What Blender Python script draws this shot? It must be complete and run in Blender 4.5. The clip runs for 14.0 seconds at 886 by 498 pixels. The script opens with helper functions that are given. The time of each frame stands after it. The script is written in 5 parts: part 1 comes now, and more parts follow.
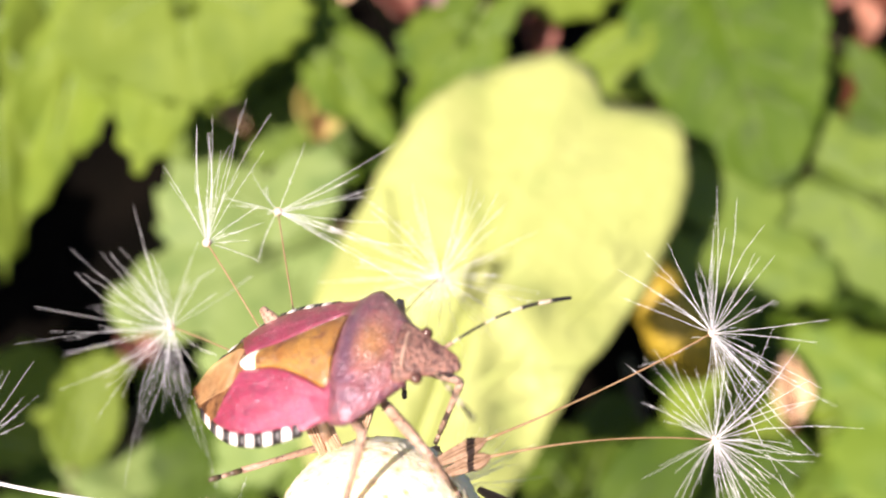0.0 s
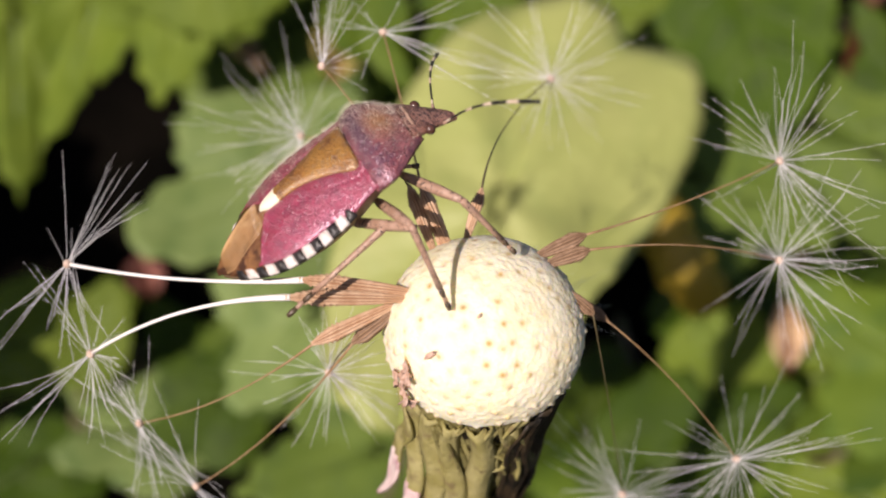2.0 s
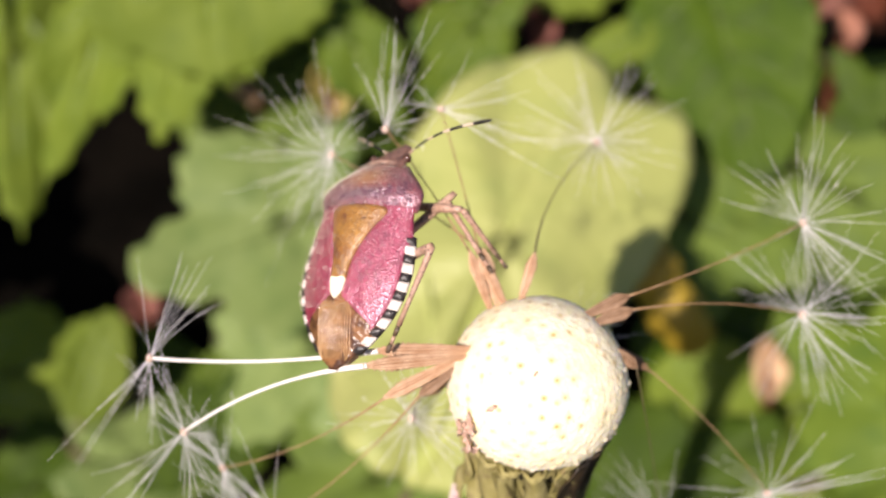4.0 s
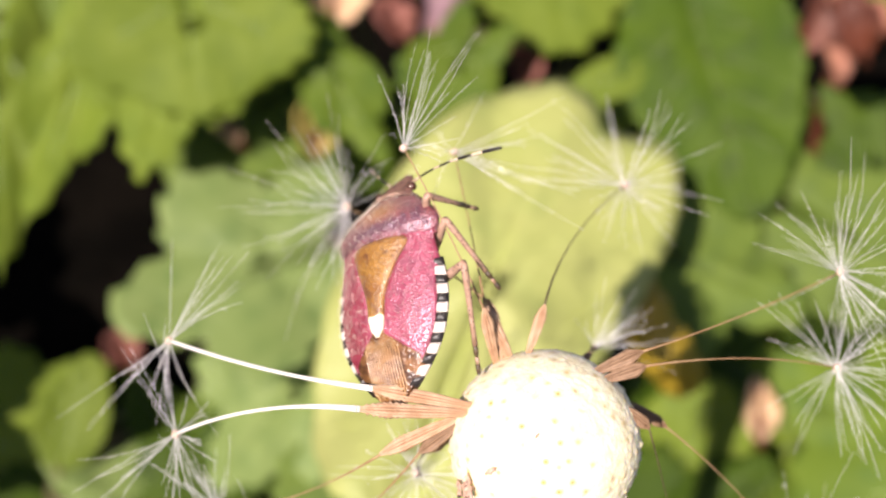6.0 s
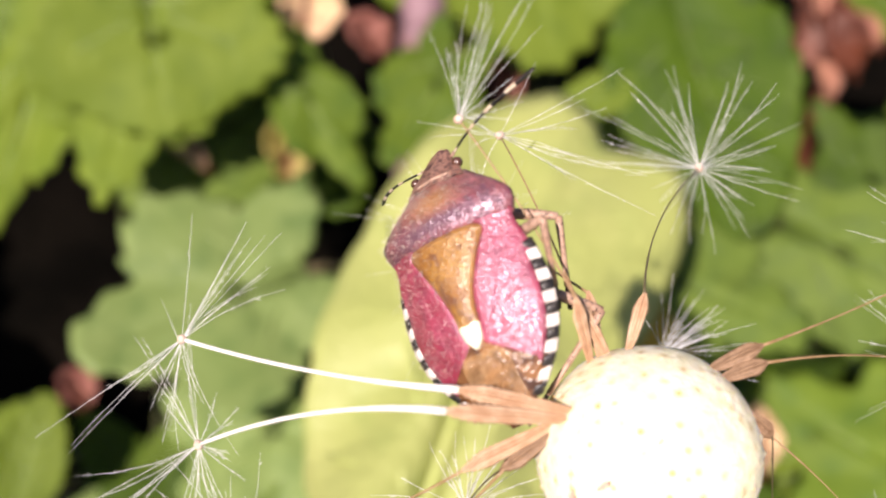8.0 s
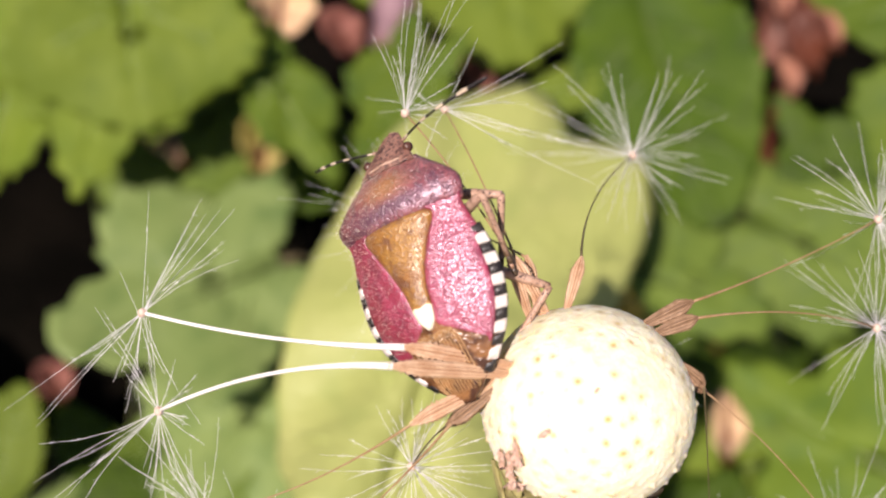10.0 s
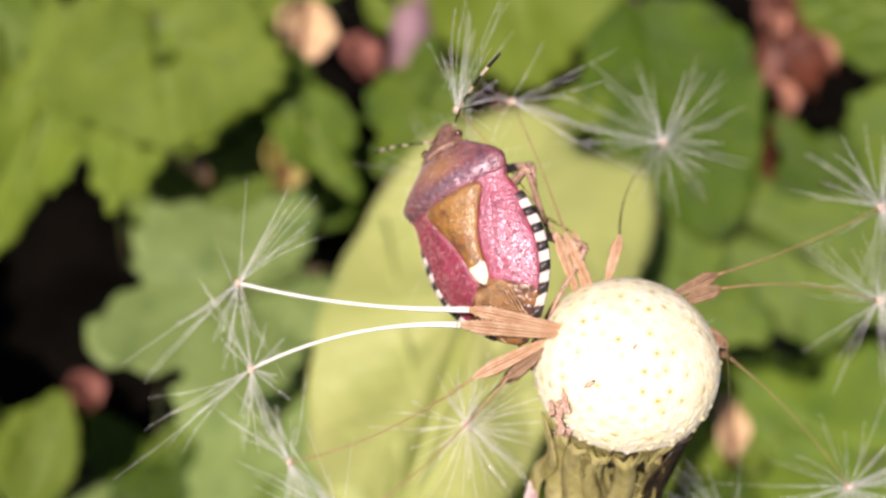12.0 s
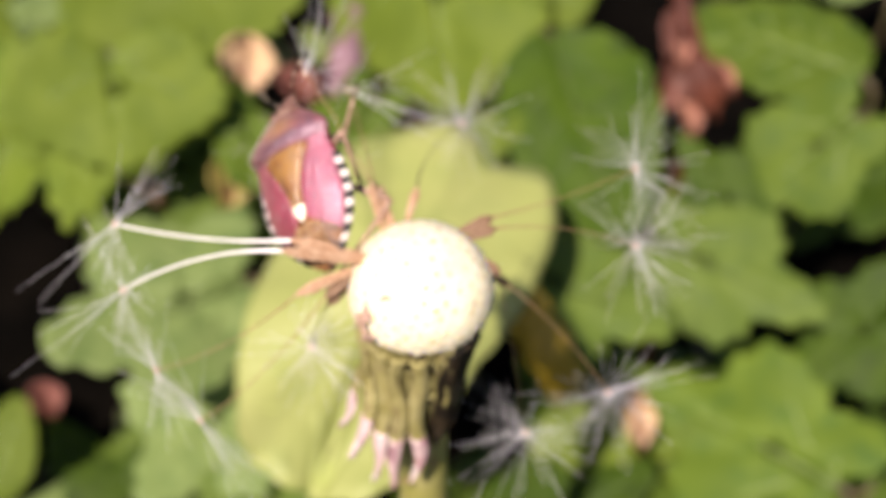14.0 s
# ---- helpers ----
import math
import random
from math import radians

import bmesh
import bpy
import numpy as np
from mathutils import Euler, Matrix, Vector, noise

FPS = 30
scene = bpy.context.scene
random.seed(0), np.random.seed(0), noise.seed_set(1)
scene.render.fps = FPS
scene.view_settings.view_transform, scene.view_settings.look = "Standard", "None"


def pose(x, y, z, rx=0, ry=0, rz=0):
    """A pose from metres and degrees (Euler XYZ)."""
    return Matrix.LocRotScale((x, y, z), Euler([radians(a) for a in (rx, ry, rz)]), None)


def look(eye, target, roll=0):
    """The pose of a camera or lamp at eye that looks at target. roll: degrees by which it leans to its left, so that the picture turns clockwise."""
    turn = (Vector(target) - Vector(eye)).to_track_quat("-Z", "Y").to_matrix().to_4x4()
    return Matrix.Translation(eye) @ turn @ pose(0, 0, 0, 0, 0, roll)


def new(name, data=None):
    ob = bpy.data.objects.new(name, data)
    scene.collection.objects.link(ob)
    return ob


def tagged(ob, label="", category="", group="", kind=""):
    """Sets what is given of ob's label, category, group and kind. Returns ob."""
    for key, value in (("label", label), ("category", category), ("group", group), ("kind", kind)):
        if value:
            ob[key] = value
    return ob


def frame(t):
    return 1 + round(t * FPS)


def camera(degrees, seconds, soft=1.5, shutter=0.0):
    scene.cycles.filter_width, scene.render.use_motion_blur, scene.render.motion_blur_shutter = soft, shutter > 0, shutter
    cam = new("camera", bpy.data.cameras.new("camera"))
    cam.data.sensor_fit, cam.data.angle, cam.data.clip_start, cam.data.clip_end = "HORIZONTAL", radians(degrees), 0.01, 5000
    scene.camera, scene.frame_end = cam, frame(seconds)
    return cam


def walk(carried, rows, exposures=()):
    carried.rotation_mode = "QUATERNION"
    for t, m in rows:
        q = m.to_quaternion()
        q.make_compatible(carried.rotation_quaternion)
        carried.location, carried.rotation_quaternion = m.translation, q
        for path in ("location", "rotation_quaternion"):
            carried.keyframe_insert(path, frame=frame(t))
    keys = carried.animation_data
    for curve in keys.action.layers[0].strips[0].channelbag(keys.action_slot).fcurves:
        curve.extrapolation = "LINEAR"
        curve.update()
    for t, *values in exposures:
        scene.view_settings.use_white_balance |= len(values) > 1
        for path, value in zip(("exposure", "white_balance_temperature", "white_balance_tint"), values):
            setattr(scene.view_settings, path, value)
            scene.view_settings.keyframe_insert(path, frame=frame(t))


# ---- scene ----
cam = camera(40, 14.0, soft=2.1)
cam.data.dof.use_dof, cam.data.dof.focus_distance, cam.data.dof.aperture_fstop = True, 0.0460, 50
PATH = [
    (0, pose(0.00495, -0.02264, 0.15866, 42.15, 4.38, 2.40)),
    (0.5, pose(0.00639, -0.02617, 0.15760, 39.81, 4.56, 1.85)),
    (1, pose(0.00522, -0.02863, 0.15713, 41.68, 2.81, 2.69)),
    (1.5, pose(0.00060, -0.02776, 0.15697, 42.34, 1.10, 3.49)),
    (2, pose(0.00067, -0.02989, 0.15710, 41.86, 1.94, 3.10)),
    (2.5, pose(-0.00063, -0.02913, 0.15951, 41.42, 1.72, 2.78)),
    (3, pose(-0.00155, -0.02890, 0.16157, 41.54, 1.38, 2.26)),
    (5.5, pose(-0.00334, -0.03107, 0.16446, 42.76, -0.06, 2.40)),
    (6, pose(-0.00241, -0.02818, 0.16193, 43.65, 0.36, 1.59)),
    (6.5, pose(-0.00378, -0.02623, 0.15974, 44.68, -0.35, 0.13)),
    (7, pose(-0.00378, -0.02551, 0.15753, 45.09, -0.66, -0.17)),
    (7.5, pose(-0.00413, -0.02534, 0.15501, 45.71, -1.64, -0.47)),
    (8, pose(-0.00833, -0.02375, 0.15493, 45.52, -1.43, -1.13)),
    (10.5, pose(-0.00784, -0.02811, 0.15528, 46.22, -2.18, -2.12)),
    (11, pose(-0.00808, -0.02876, 0.15575, 45.73, -2.05, -2.14)),
    (11.5, pose(-0.00938, -0.03159, 0.15462, 46.17, -2.39, -2.45)),
    (12, pose(-0.00952, -0.03449, 0.15820, 47.72, -1.75, -2.01)),
    (12.5, pose(-0.00859, -0.04163, 0.15905, 50.08, -2.20, -2.90)),
    (13, pose(-0.00577, -0.04715, 0.16083, 50.23, -2.48, -3.78)),
    (13.5, pose(-0.00294, -0.04758, 0.16362, 50.47, -1.91, -3.55)),
    (14, pose(-0.00289, -0.04889, 0.16241, 50.49, -1.62, -3.08)),
]
EXPOSURES = [(t, s - 0.35, 6780, 24) for t, s in ((0.0, 1.58), (0.3, 1.4), (0.8, 1.22), (1.3, 0.83), (1.9, 0.50), (2.5, 0.40), (3.0, 0.55), (5.3, 0.99), (7.0, 1.09), (8.0, 1.03), (10.4, 0.75), (11.4, 0.70), (12.2, 0.75), (13.0, 0.74), (14.0, 0.86))]
walk(cam, PATH, EXPOSURES)

# ---- light ----
SUN = Vector((-0.285, -0.62, 0.73)).normalized()
world = bpy.data.worlds.new("sky")
scene.world = world
world.use_nodes = True
sky = world.node_tree.nodes.new("ShaderNodeTexSky")
sky.sky_type, sky.sun_disc = "NISHITA", False
sky.sun_elevation, sky.sun_rotation = math.asin(SUN.z), math.atan2(SUN.x, SUN.y)
world.node_tree.nodes["Background"].inputs["Strength"].default_value = 0.06
world.node_tree.links.new(sky.outputs["Color"], world.node_tree.nodes["Background"].inputs["Color"])
sun_data = bpy.data.lights.new("sun", "SUN")
sun_data.energy, sun_data.angle, sun_data.color = 5.0, radians(0.53), (1.0, 0.95, 0.86)
sun = new("sun", sun_data)
sun.matrix_world = look(SUN, (0, 0, 0))

# ---- materials ----
MATS = {}


def ramp_mix(nodes, links, fac, a, b):
    mix = nodes.new("ShaderNodeMix")
    mix.data_type = "RGBA"
    links.new(fac, mix.inputs["Factor"])
    for slot, c in ((6, a), (7, b)):
        if isinstance(c, tuple):
            mix.inputs[slot].default_value = (*c, 1)
        else:
            links.new(c, mix.inputs[slot])
    return mix.outputs[2]


def noise_fac(nodes, links, scale, lo, hi, detail=3.0, kind="ShaderNodeTexNoise", coord="Object"):
    tc = nodes.new("ShaderNodeTexCoord")
    tex = nodes.new(kind)
    tex.inputs["Scale"].default_value = scale
    if kind == "ShaderNodeTexNoise":
        tex.inputs["Detail"].default_value = detail
    links.new(tc.outputs[coord], tex.inputs["Vector"])
    m = nodes.new("ShaderNodeMapRange")
    m.inputs["From Min"].default_value, m.inputs["From Max"].default_value = lo, hi
    links.new(tex.outputs[0], m.inputs["Value"])
    return m.outputs[0]


def surface(name, c1, c2, scale, rough=0.6, bump=0.0, bump_scale=None, spots=None, spot_scale=None, spot_lo=0.55, spot_hi=0.65,
            trans=0.0, trans_color=None, sheen=0.0, coat=0.0, vary=0.0, spec=0.5, coords="Object", pits=0.0, pit_color=None, tint=None):
    """A node material: two colours mixed by noise, a finer speckle, fine relief, and some light let through."""
    m = bpy.data.materials.new(name)
    m.use_nodes = True
    nodes, links = m.node_tree.nodes, m.node_tree.links
    bsdf = nodes["Principled BSDF"]
    col = ramp_mix(nodes, links, noise_fac(nodes, links, scale, 0.35, 0.65, coord=coords), c1, c2)
    if spots:
        col = ramp_mix(nodes, links, noise_fac(nodes, links, spot_scale, spot_lo, spot_hi, 2.0, coord=coords), col, spots)
    if vary:
        info = nodes.new("ShaderNodeObjectInfo")
        hsv = nodes.new("ShaderNodeHueSaturation")
        mr = nodes.new("ShaderNodeMapRange")
        mr.inputs["To Min"].default_value, mr.inputs["To Max"].default_value = 1 - vary, 1 + vary
        links.new(info.outputs["Random"], mr.inputs["Value"])
        links.new(mr.outputs[0], hsv.inputs["Value"])
        links.new(col, hsv.inputs["Color"])
        col = hsv.outputs["Color"]
    if pits:
        cell = noise_fac(nodes, links, pits, 0.12, 0.55, kind="ShaderNodeTexVoronoi", coord=coords)
        if pit_color:
            col = ramp_mix(nodes, links, cell, pit_color, col)
    links.new(col, bsdf.inputs["Base Color"])
    if tint:
        bsdf.inputs["Specular Tint"].default_value = (*tint, 1)
    bsdf.inputs["Roughness"].default_value = rough
    bsdf.inputs["Specular IOR Level"].default_value = spec
    bsdf.inputs["Sheen Weight"].default_value = sheen
    bsdf.inputs["Coat Weight"].default_value = coat
    bsdf.inputs["Coat Roughness"].default_value = 0.25
    if bump:
        b = nodes.new("ShaderNodeBump")
        b.inputs["Strength"].default_value = bump
        b.inputs["Distance"].default_value = 0.9 / (bump_scale or scale)
        links.new(noise_fac(nodes, links, bump_scale or scale, 0.0, 1.0, 2.0, coord=coords), b.inputs["Height"])
        if pits:
            dent = nodes.new("ShaderNodeBump")
            dent.inputs["Strength"].default_value, dent.inputs["Distance"].default_value = 0.8, 0.30 / pits
            links.new(cell, dent.inputs["Height"])
            links.new(b.outputs[0], dent.inputs["Normal"])
            b = dent
        links.new(b.outputs[0], bsdf.inputs["Normal"])
        if pits:
            links.new(b.outputs[0], bsdf.inputs["Coat Normal"])
            bsdf.inputs["Coat IOR"].default_value, bsdf.inputs["Coat Roughness"].default_value = 1.85, 0.32
    if trans:
        t = nodes.new("ShaderNodeBsdfTranslucent")
        if trans_color:
            t.inputs["Color"].default_value = (*trans_color, 1)
        else:
            links.new(col, t.inputs["Color"])
        mix = nodes.new("ShaderNodeMixShader")
        mix.inputs[0].default_value = trans
        links.new(bsdf.outputs[0], mix.inputs[1])
        links.new(t.outputs[0], mix.inputs[2])
        links.new(mix.outputs[0], nodes["Material Output"].inputs["Surface"])
    MATS[name] = m
    return m


# soil kept near black: the deep shade between leaves is in its colour
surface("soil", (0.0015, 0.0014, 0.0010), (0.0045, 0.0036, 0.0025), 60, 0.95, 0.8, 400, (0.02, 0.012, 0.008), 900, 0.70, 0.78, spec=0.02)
surface("leaf_g1", (0.120, 0.178, 0.017), (0.160, 0.220, 0.025), 120, 0.6, 0.35, 900, (0.10, 0.155, 0.018), 300, 0.5, 0.75, 0.30, (0.30, 0.42, 0.05), spec=0.18, vary=0.12)
surface("leaf_g2", (0.084, 0.140, 0.014), (0.126, 0.192, 0.020), 120, 0.6, 0.35, 900, (0.06, 0.12, 0.02), 300, 0.5, 0.75, 0.28, (0.22, 0.36, 0.04), spec=0.18, vary=0.15)
surface("leaf_g3", (0.172, 0.245, 0.070), (0.22, 0.295, 0.095), 120, 0.45, 0.35, 900, (0.11, 0.18, 0.05), 300, 0.5, 0.75, 0.22, (0.24, 0.38, 0.06), spec=0.18, vary=0.15)
# darkened copy of the leaf green, with shade among the leaves put in
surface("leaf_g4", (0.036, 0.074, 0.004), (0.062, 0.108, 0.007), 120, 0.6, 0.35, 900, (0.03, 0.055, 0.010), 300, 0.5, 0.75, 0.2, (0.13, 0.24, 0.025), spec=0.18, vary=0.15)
surface("leaf_g5", (0.095, 0.150, 0.022), (0.130, 0.190, 0.032), 120, 0.6, 0.35, 900, (0.08, 0.13, 0.03), 300, 0.5, 0.75, 0.22, (0.22, 0.36, 0.05), spec=0.18, vary=0.1)
surface("leaf_y", (0.335, 0.375, 0.105), (0.385, 0.41, 0.135), 70, 0.55, 0.3, 700, (0.30, 0.35, 0.10), 220, 0.5, 0.75, 0.18, (0.48, 0.52, 0.12))
surface("vein", (0.20, 0.29, 0.08), (0.25, 0.33, 0.11), 300, 0.5, 0.2, 900, trans=0.2, trans_color=(0.4, 0.5, 0.1))
surface("vein_dark", (0.07, 0.115, 0.022), (0.10, 0.15, 0.032), 300, 0.5, 0.2, 900, trans=0.2, trans_color=(0.25, 0.36, 0.06))
surface("vein_y", (0.42, 0.48, 0.14), (0.46, 0.5, 0.17), 300, 0.5, 0.2, 900, trans=0.2, trans_color=(0.5, 0.55, 0.1))
surface("petiole", (0.07, 0.10, 0.025), (0.12, 0.085, 0.045), 90, 0.5, 0.2, 900)
surface("dead_tan", (0.50, 0.33, 0.17), (0.62, 0.43, 0.26), 150, 0.75, 0.5, 700, (0.30, 0.17, 0.08), 350, 0.55, 0.7)
surface("dead_pink", (0.16, 0.05, 0.035), (0.25, 0.095, 0.065), 150, 0.75, 0.5, 700, (0.15, 0.05, 0.035), 350, 0.55, 0.7)
surface("dead_yellow", (0.30, 0.25, 0.05), (0.42, 0.33, 0.10), 150, 0.7, 0.5, 700, (0.16, 0.12, 0.03), 350, 0.55, 0.7)
surface("dead_rose", (0.34, 0.14, 0.085), (0.46, 0.22, 0.15), 150, 0.75, 0.5, 700, (0.24, 0.10, 0.06), 350, 0.55, 0.7)
surface("dead_red", (0.065, 0.014, 0.005), (0.12, 0.030, 0.012), 150, 0.6, 0.4, 700)
surface("lilac", (0.20, 0.115, 0.13), (0.27, 0.16, 0.18), 120, 0.6, 0.4, 700, (0.16, 0.08, 0.08), 300)
surface("ochre_stalk", (0.27, 0.185, 0.010), (0.34, 0.23, 0.016), 120, 0.6, 0.4, 700)
surface("stem", (0.30, 0.29, 0.07), (0.36, 0.33, 0.12), 500, 0.5, 0.3, 2500, (0.30, 0.17, 0.10), 700, 0.6, 0.75)
surface("bract", (0.21, 0.185, 0.060), (0.35, 0.31, 0.13), 500, 0.6, 0.6, 3000, (0.11, 0.08, 0.035), 1100, 0.52, 0.72, trans=0.25, trans_color=(0.42, 0.36, 0.12))
surface("bract_pale", (0.34, 0.30, 0.095), (0.47, 0.42, 0.18), 900, 0.6, 0.4, 4000, (0.26, 0.20, 0.09), 1500, 0.55, 0.7, trans=0.25, trans_color=(0.5, 0.45, 0.2))
# bract brown taken to near black, shade under the head put into it
surface("bract_shade", (0.010, 0.007, 0.003), (0.040, 0.025, 0.010), 1300, 0.6, 0.4, 4000)
surface("bract_tip", (0.50, 0.30, 0.30), (0.72, 0.62, 0.56), 700, 0.6, 0.4, 4000, (0.30, 0.13, 0.16), 1200, 0.55, 0.7)
surface("achene", (0.45, 0.265, 0.15), (0.62, 0.43, 0.28), 1800, 0.6, 0.3, 6000, (0.33, 0.18, 0.10), 3500, 0.62, 0.85)
surface("achene_dark", (0.20, 0.115, 0.06), (0.33, 0.205, 0.12), 2500, 0.6, 0.5, 6000)
surface("beak_white", (0.82, 0.78, 0.72), (0.86, 0.83, 0.78), 2500, 0.4, 0.1, 6000)
surface("beak_tan", (0.27, 0.155, 0.07), (0.36, 0.23, 0.12), 2500, 0.5, 0.1, 6000)
surface("beak_dark", (0.08, 0.065, 0.028), (0.13, 0.10, 0.05), 2500, 0.5, 0.1, 6000)
surface("hub", (0.52, 0.36, 0.27), (0.66, 0.52, 0.42), 5000, 0.7, 0.3, 9000)
surface("pappus", (0.88, 0.87, 0.86), (0.92, 0.91, 0.90), 3000, 0.25, trans=0.35, trans_color=(0.9, 0.9, 0.9), spec=0.8)
surface("chaff", (0.42, 0.25, 0.17), (0.60, 0.42, 0.33), 4000, 0.7, 0.4, 8000)
# insect
surface("wing", (0.27, 0.014, 0.034), (0.38, 0.040, 0.085), 1100, 0.37, 0.42, 14000, (0.20, 0.016, 0.04), 2600, 0.5, 0.7, spec=1.0, pits=12000, pit_color=(0.15, 0.012, 0.03), tint=(1.0, 0.70, 1.0), coat=0.8)
surface("scutellum", (0.27, 0.105, 0.012), (0.46, 0.24, 0.035), 700, 0.37, 0.5, 9000, (0.16, 0.055, 0.014), 1500, 0.50, 0.66, spec=0.9, coat=0.30, pits=13000, pit_color=(0.11, 0.042, 0.010))
surface("cream", (0.84, 0.74, 0.52), (0.86, 0.80, 0.62), 1500, 0.5, 0.2, 9000)
surface("membrane", (0.15, 0.065, 0.028), (0.30, 0.14, 0.052), 1300, 0.25, 0.5, 5000, (0.07, 0.03, 0.016), 2500, 0.45, 0.6, coat=0.3, trans=0.12, trans_color=(0.5, 0.25, 0.1))
surface("membrane_vein", (0.50, 0.29, 0.12), (0.62, 0.40, 0.19), 2000, 0.22, spec=0.9)
surface("band_black", (0.012, 0.010, 0.010), (0.03, 0.025, 0.022), 4000, 0.4, 0.3, 12000)
surface("band_white", (0.60, 0.53, 0.46), (0.80, 0.74, 0.68), 3000, 0.45, 0.4, 12000, (0.35, 0.24, 0.22), 6000, 0.62, 0.72)
surface("band_pale", (0.52, 0.40, 0.27), (0.66, 0.55, 0.42), 3000, 0.45, 0.3, 12000)
surface("belly", (0.26, 0.16, 0.08), (0.36, 0.24, 0.13), 1500, 0.5, 0.4, 9000, (0.12, 0.06, 0.03), 7000, 0.58, 0.66)
surface("head", (0.25, 0.11, 0.075), (0.38, 0.205, 0.15), 1500, 0.42, 0.6, 14000, (0.12, 0.05, 0.04), 3000, 0.52, 0.65, spec=0.7, pits=7500, pit_color=(0.035, 0.018, 0.015))
surface("eye", (0.06, 0.025, 0.015), (0.10, 0.04, 0.025), 3000, 0.15, coat=0.8)
surface("leg", (0.34, 0.20, 0.13), (0.46, 0.30, 0.22), 2500, 0.45, 0.3, 9000, (0.07, 0.04, 0.03), 9000, 0.59, 0.66)
surface("leg_dark", (0.05, 0.035, 0.02), (0.11, 0.07, 0.04), 2500, 0.45, 0.3, 9000)
surface("tuft", (0.62, 0.55, 0.45), (0.7, 0.64, 0.55), 4000, 0.5)


def receptacle_material():
    """Cream flesh, with tan pores where the seeds sat."""
    m = surface("receptacle", (0.85, 0.775, 0.52), (0.89, 0.835, 0.62), 900, 0.7, 0.25, 5000, spec=0.25)
    nodes, links = m.node_tree.nodes, m.node_tree.links
    at = nodes.new("ShaderNodeAttribute")
    at.attribute_name = "pore"
    bsdf = nodes["Principled BSDF"]
    col = bsdf.inputs["Base Color"].links[0].from_socket
    links.new(ramp_mix(nodes, links, at.outputs["Fac"], col, (0.46, 0.28, 0.06)), bsdf.inputs["Base Color"])
    bsdf.inputs["Subsurface Weight"].default_value = 0.35
    bsdf.inputs["Subsurface Radius"].default_value = (0.0010, 0.0008, 0.0003)
    bsdf.inputs["Subsurface Scale"].default_value = 1.0
    return m


receptacle_material()


def furrowed(name, colour):
    """Darker colour in the furrows between the ribs of a seed."""
    nodes, links = MATS[name].node_tree.nodes, MATS[name].node_tree.links
    at = nodes.new("ShaderNodeAttribute")
    at.attribute_name = "furrow"
    bsdf = nodes["Principled BSDF"]
    links.new(ramp_mix(nodes, links, at.outputs["Fac"], bsdf.inputs["Base Color"].links[0].from_socket, colour), bsdf.inputs["Base Color"])


furrowed("achene", (0.25, 0.12, 0.055))
furrowed("achene_dark", (0.10, 0.052, 0.025))


def pronotum_material():
    """Purple-brown and dotted, ochre in the middle, with a dusky hind band."""
    m = surface("pronotum", (0.22, 0.055, 0.058), (0.34, 0.115, 0.115), 900, 0.37, 0.42, 14000, (0.10, 0.028, 0.045), 2200, 0.48, 0.66, spec=1.0, coat=0.6, pits=9000, pit_color=(0.045, 0.016, 0.024), tint=(1.0, 0.75, 1.0))
    nodes, links = m.node_tree.nodes, m.node_tree.links
    bsdf = nodes["Principled BSDF"]
    for name, colour in (("ochre", (0.36, 0.17, 0.045)), ("dusk", (0.10, 0.04, 0.06))):
        at = nodes.new("ShaderNodeAttribute")
        at.attribute_name = name
        half_at = nodes.new("ShaderNodeMath")
        half_at.operation = "MULTIPLY"
        half_at.inputs[1].default_value = 0.85
        links.new(at.outputs["Fac"], half_at.inputs[0])
        col = bsdf.inputs["Base Color"].links[0].from_socket
        links.new(ramp_mix(nodes, links, half_at.outputs[0], col, colour), bsdf.inputs["Base Color"])


pronotum_material()


# ---- building helpers ----
def mesh_of(name, verts, faces, material, smooth=True):
    me = bpy.data.meshes.new(name)
    me.from_pydata([tuple(v) for v in verts], [], faces)
    if material:
        me.materials.append(MATS[material])
    if smooth:
        me.polygons.foreach_set("use_smooth", [True] * len(me.polygons))
    me.update()
    return me


def part(name, data, parent, label="", at=None):
    ob = new(name, data)
    ob.parent = parent
    if at is not None:
        ob.matrix_basis = at
    if label:
        ob["label"] = label
    return ob


def tube(points, radii, sides=6, verts=None, faces=None, cap=True):
    """A tapered tube along the points, appended to verts and faces."""
    verts = [] if verts is None else verts
    faces = [] if faces is None else faces
    pts = [Vector(p) for p in points]
    first = len(verts)
    d0 = (pts[1] - pts[0]).normalized()
    side = d0.orthogonal().normalized()
    for i, p in enumerate(pts):
        d = (pts[min(i + 1, len(pts) - 1)] - pts[max(i - 1, 0)]).normalized()
        side = (side - d * side.dot(d)).normalized()
        up = d.cross(side)
        r = radii[i] if isinstance(radii, (list, tuple)) else radii
        for k in range(sides):
            a = 2 * math.pi * k / sides
            verts.append(p + (side * math.cos(a) + up * math.sin(a)) * r)
    for i in range(len(pts) - 1):
        for k in range(sides):
            a, b = first + i * sides + k, first + i * sides + (k + 1) % sides
            faces.append((a, b, b + sides, a + sides))
    if cap:
        faces.append(tuple(first + k for k in reversed(range(sides))))
        n = first + (len(pts) - 1) * sides
        faces.append(tuple(n + k for k in range(sides)))
    return verts, faces


def curve(a, b, bow, n=8, power=0.5):
    """Points from a to b, bowed sideways by the vector bow."""
    a, b, bow = Vector(a), Vector(b), Vector(bow)
    out = []
    for i in range(n + 1):
        s = i / n
        out.append(a.lerp(b, s) + bow * (4 * s * (1 - s)) ** (1 if power == 0.5 else power))
    return out


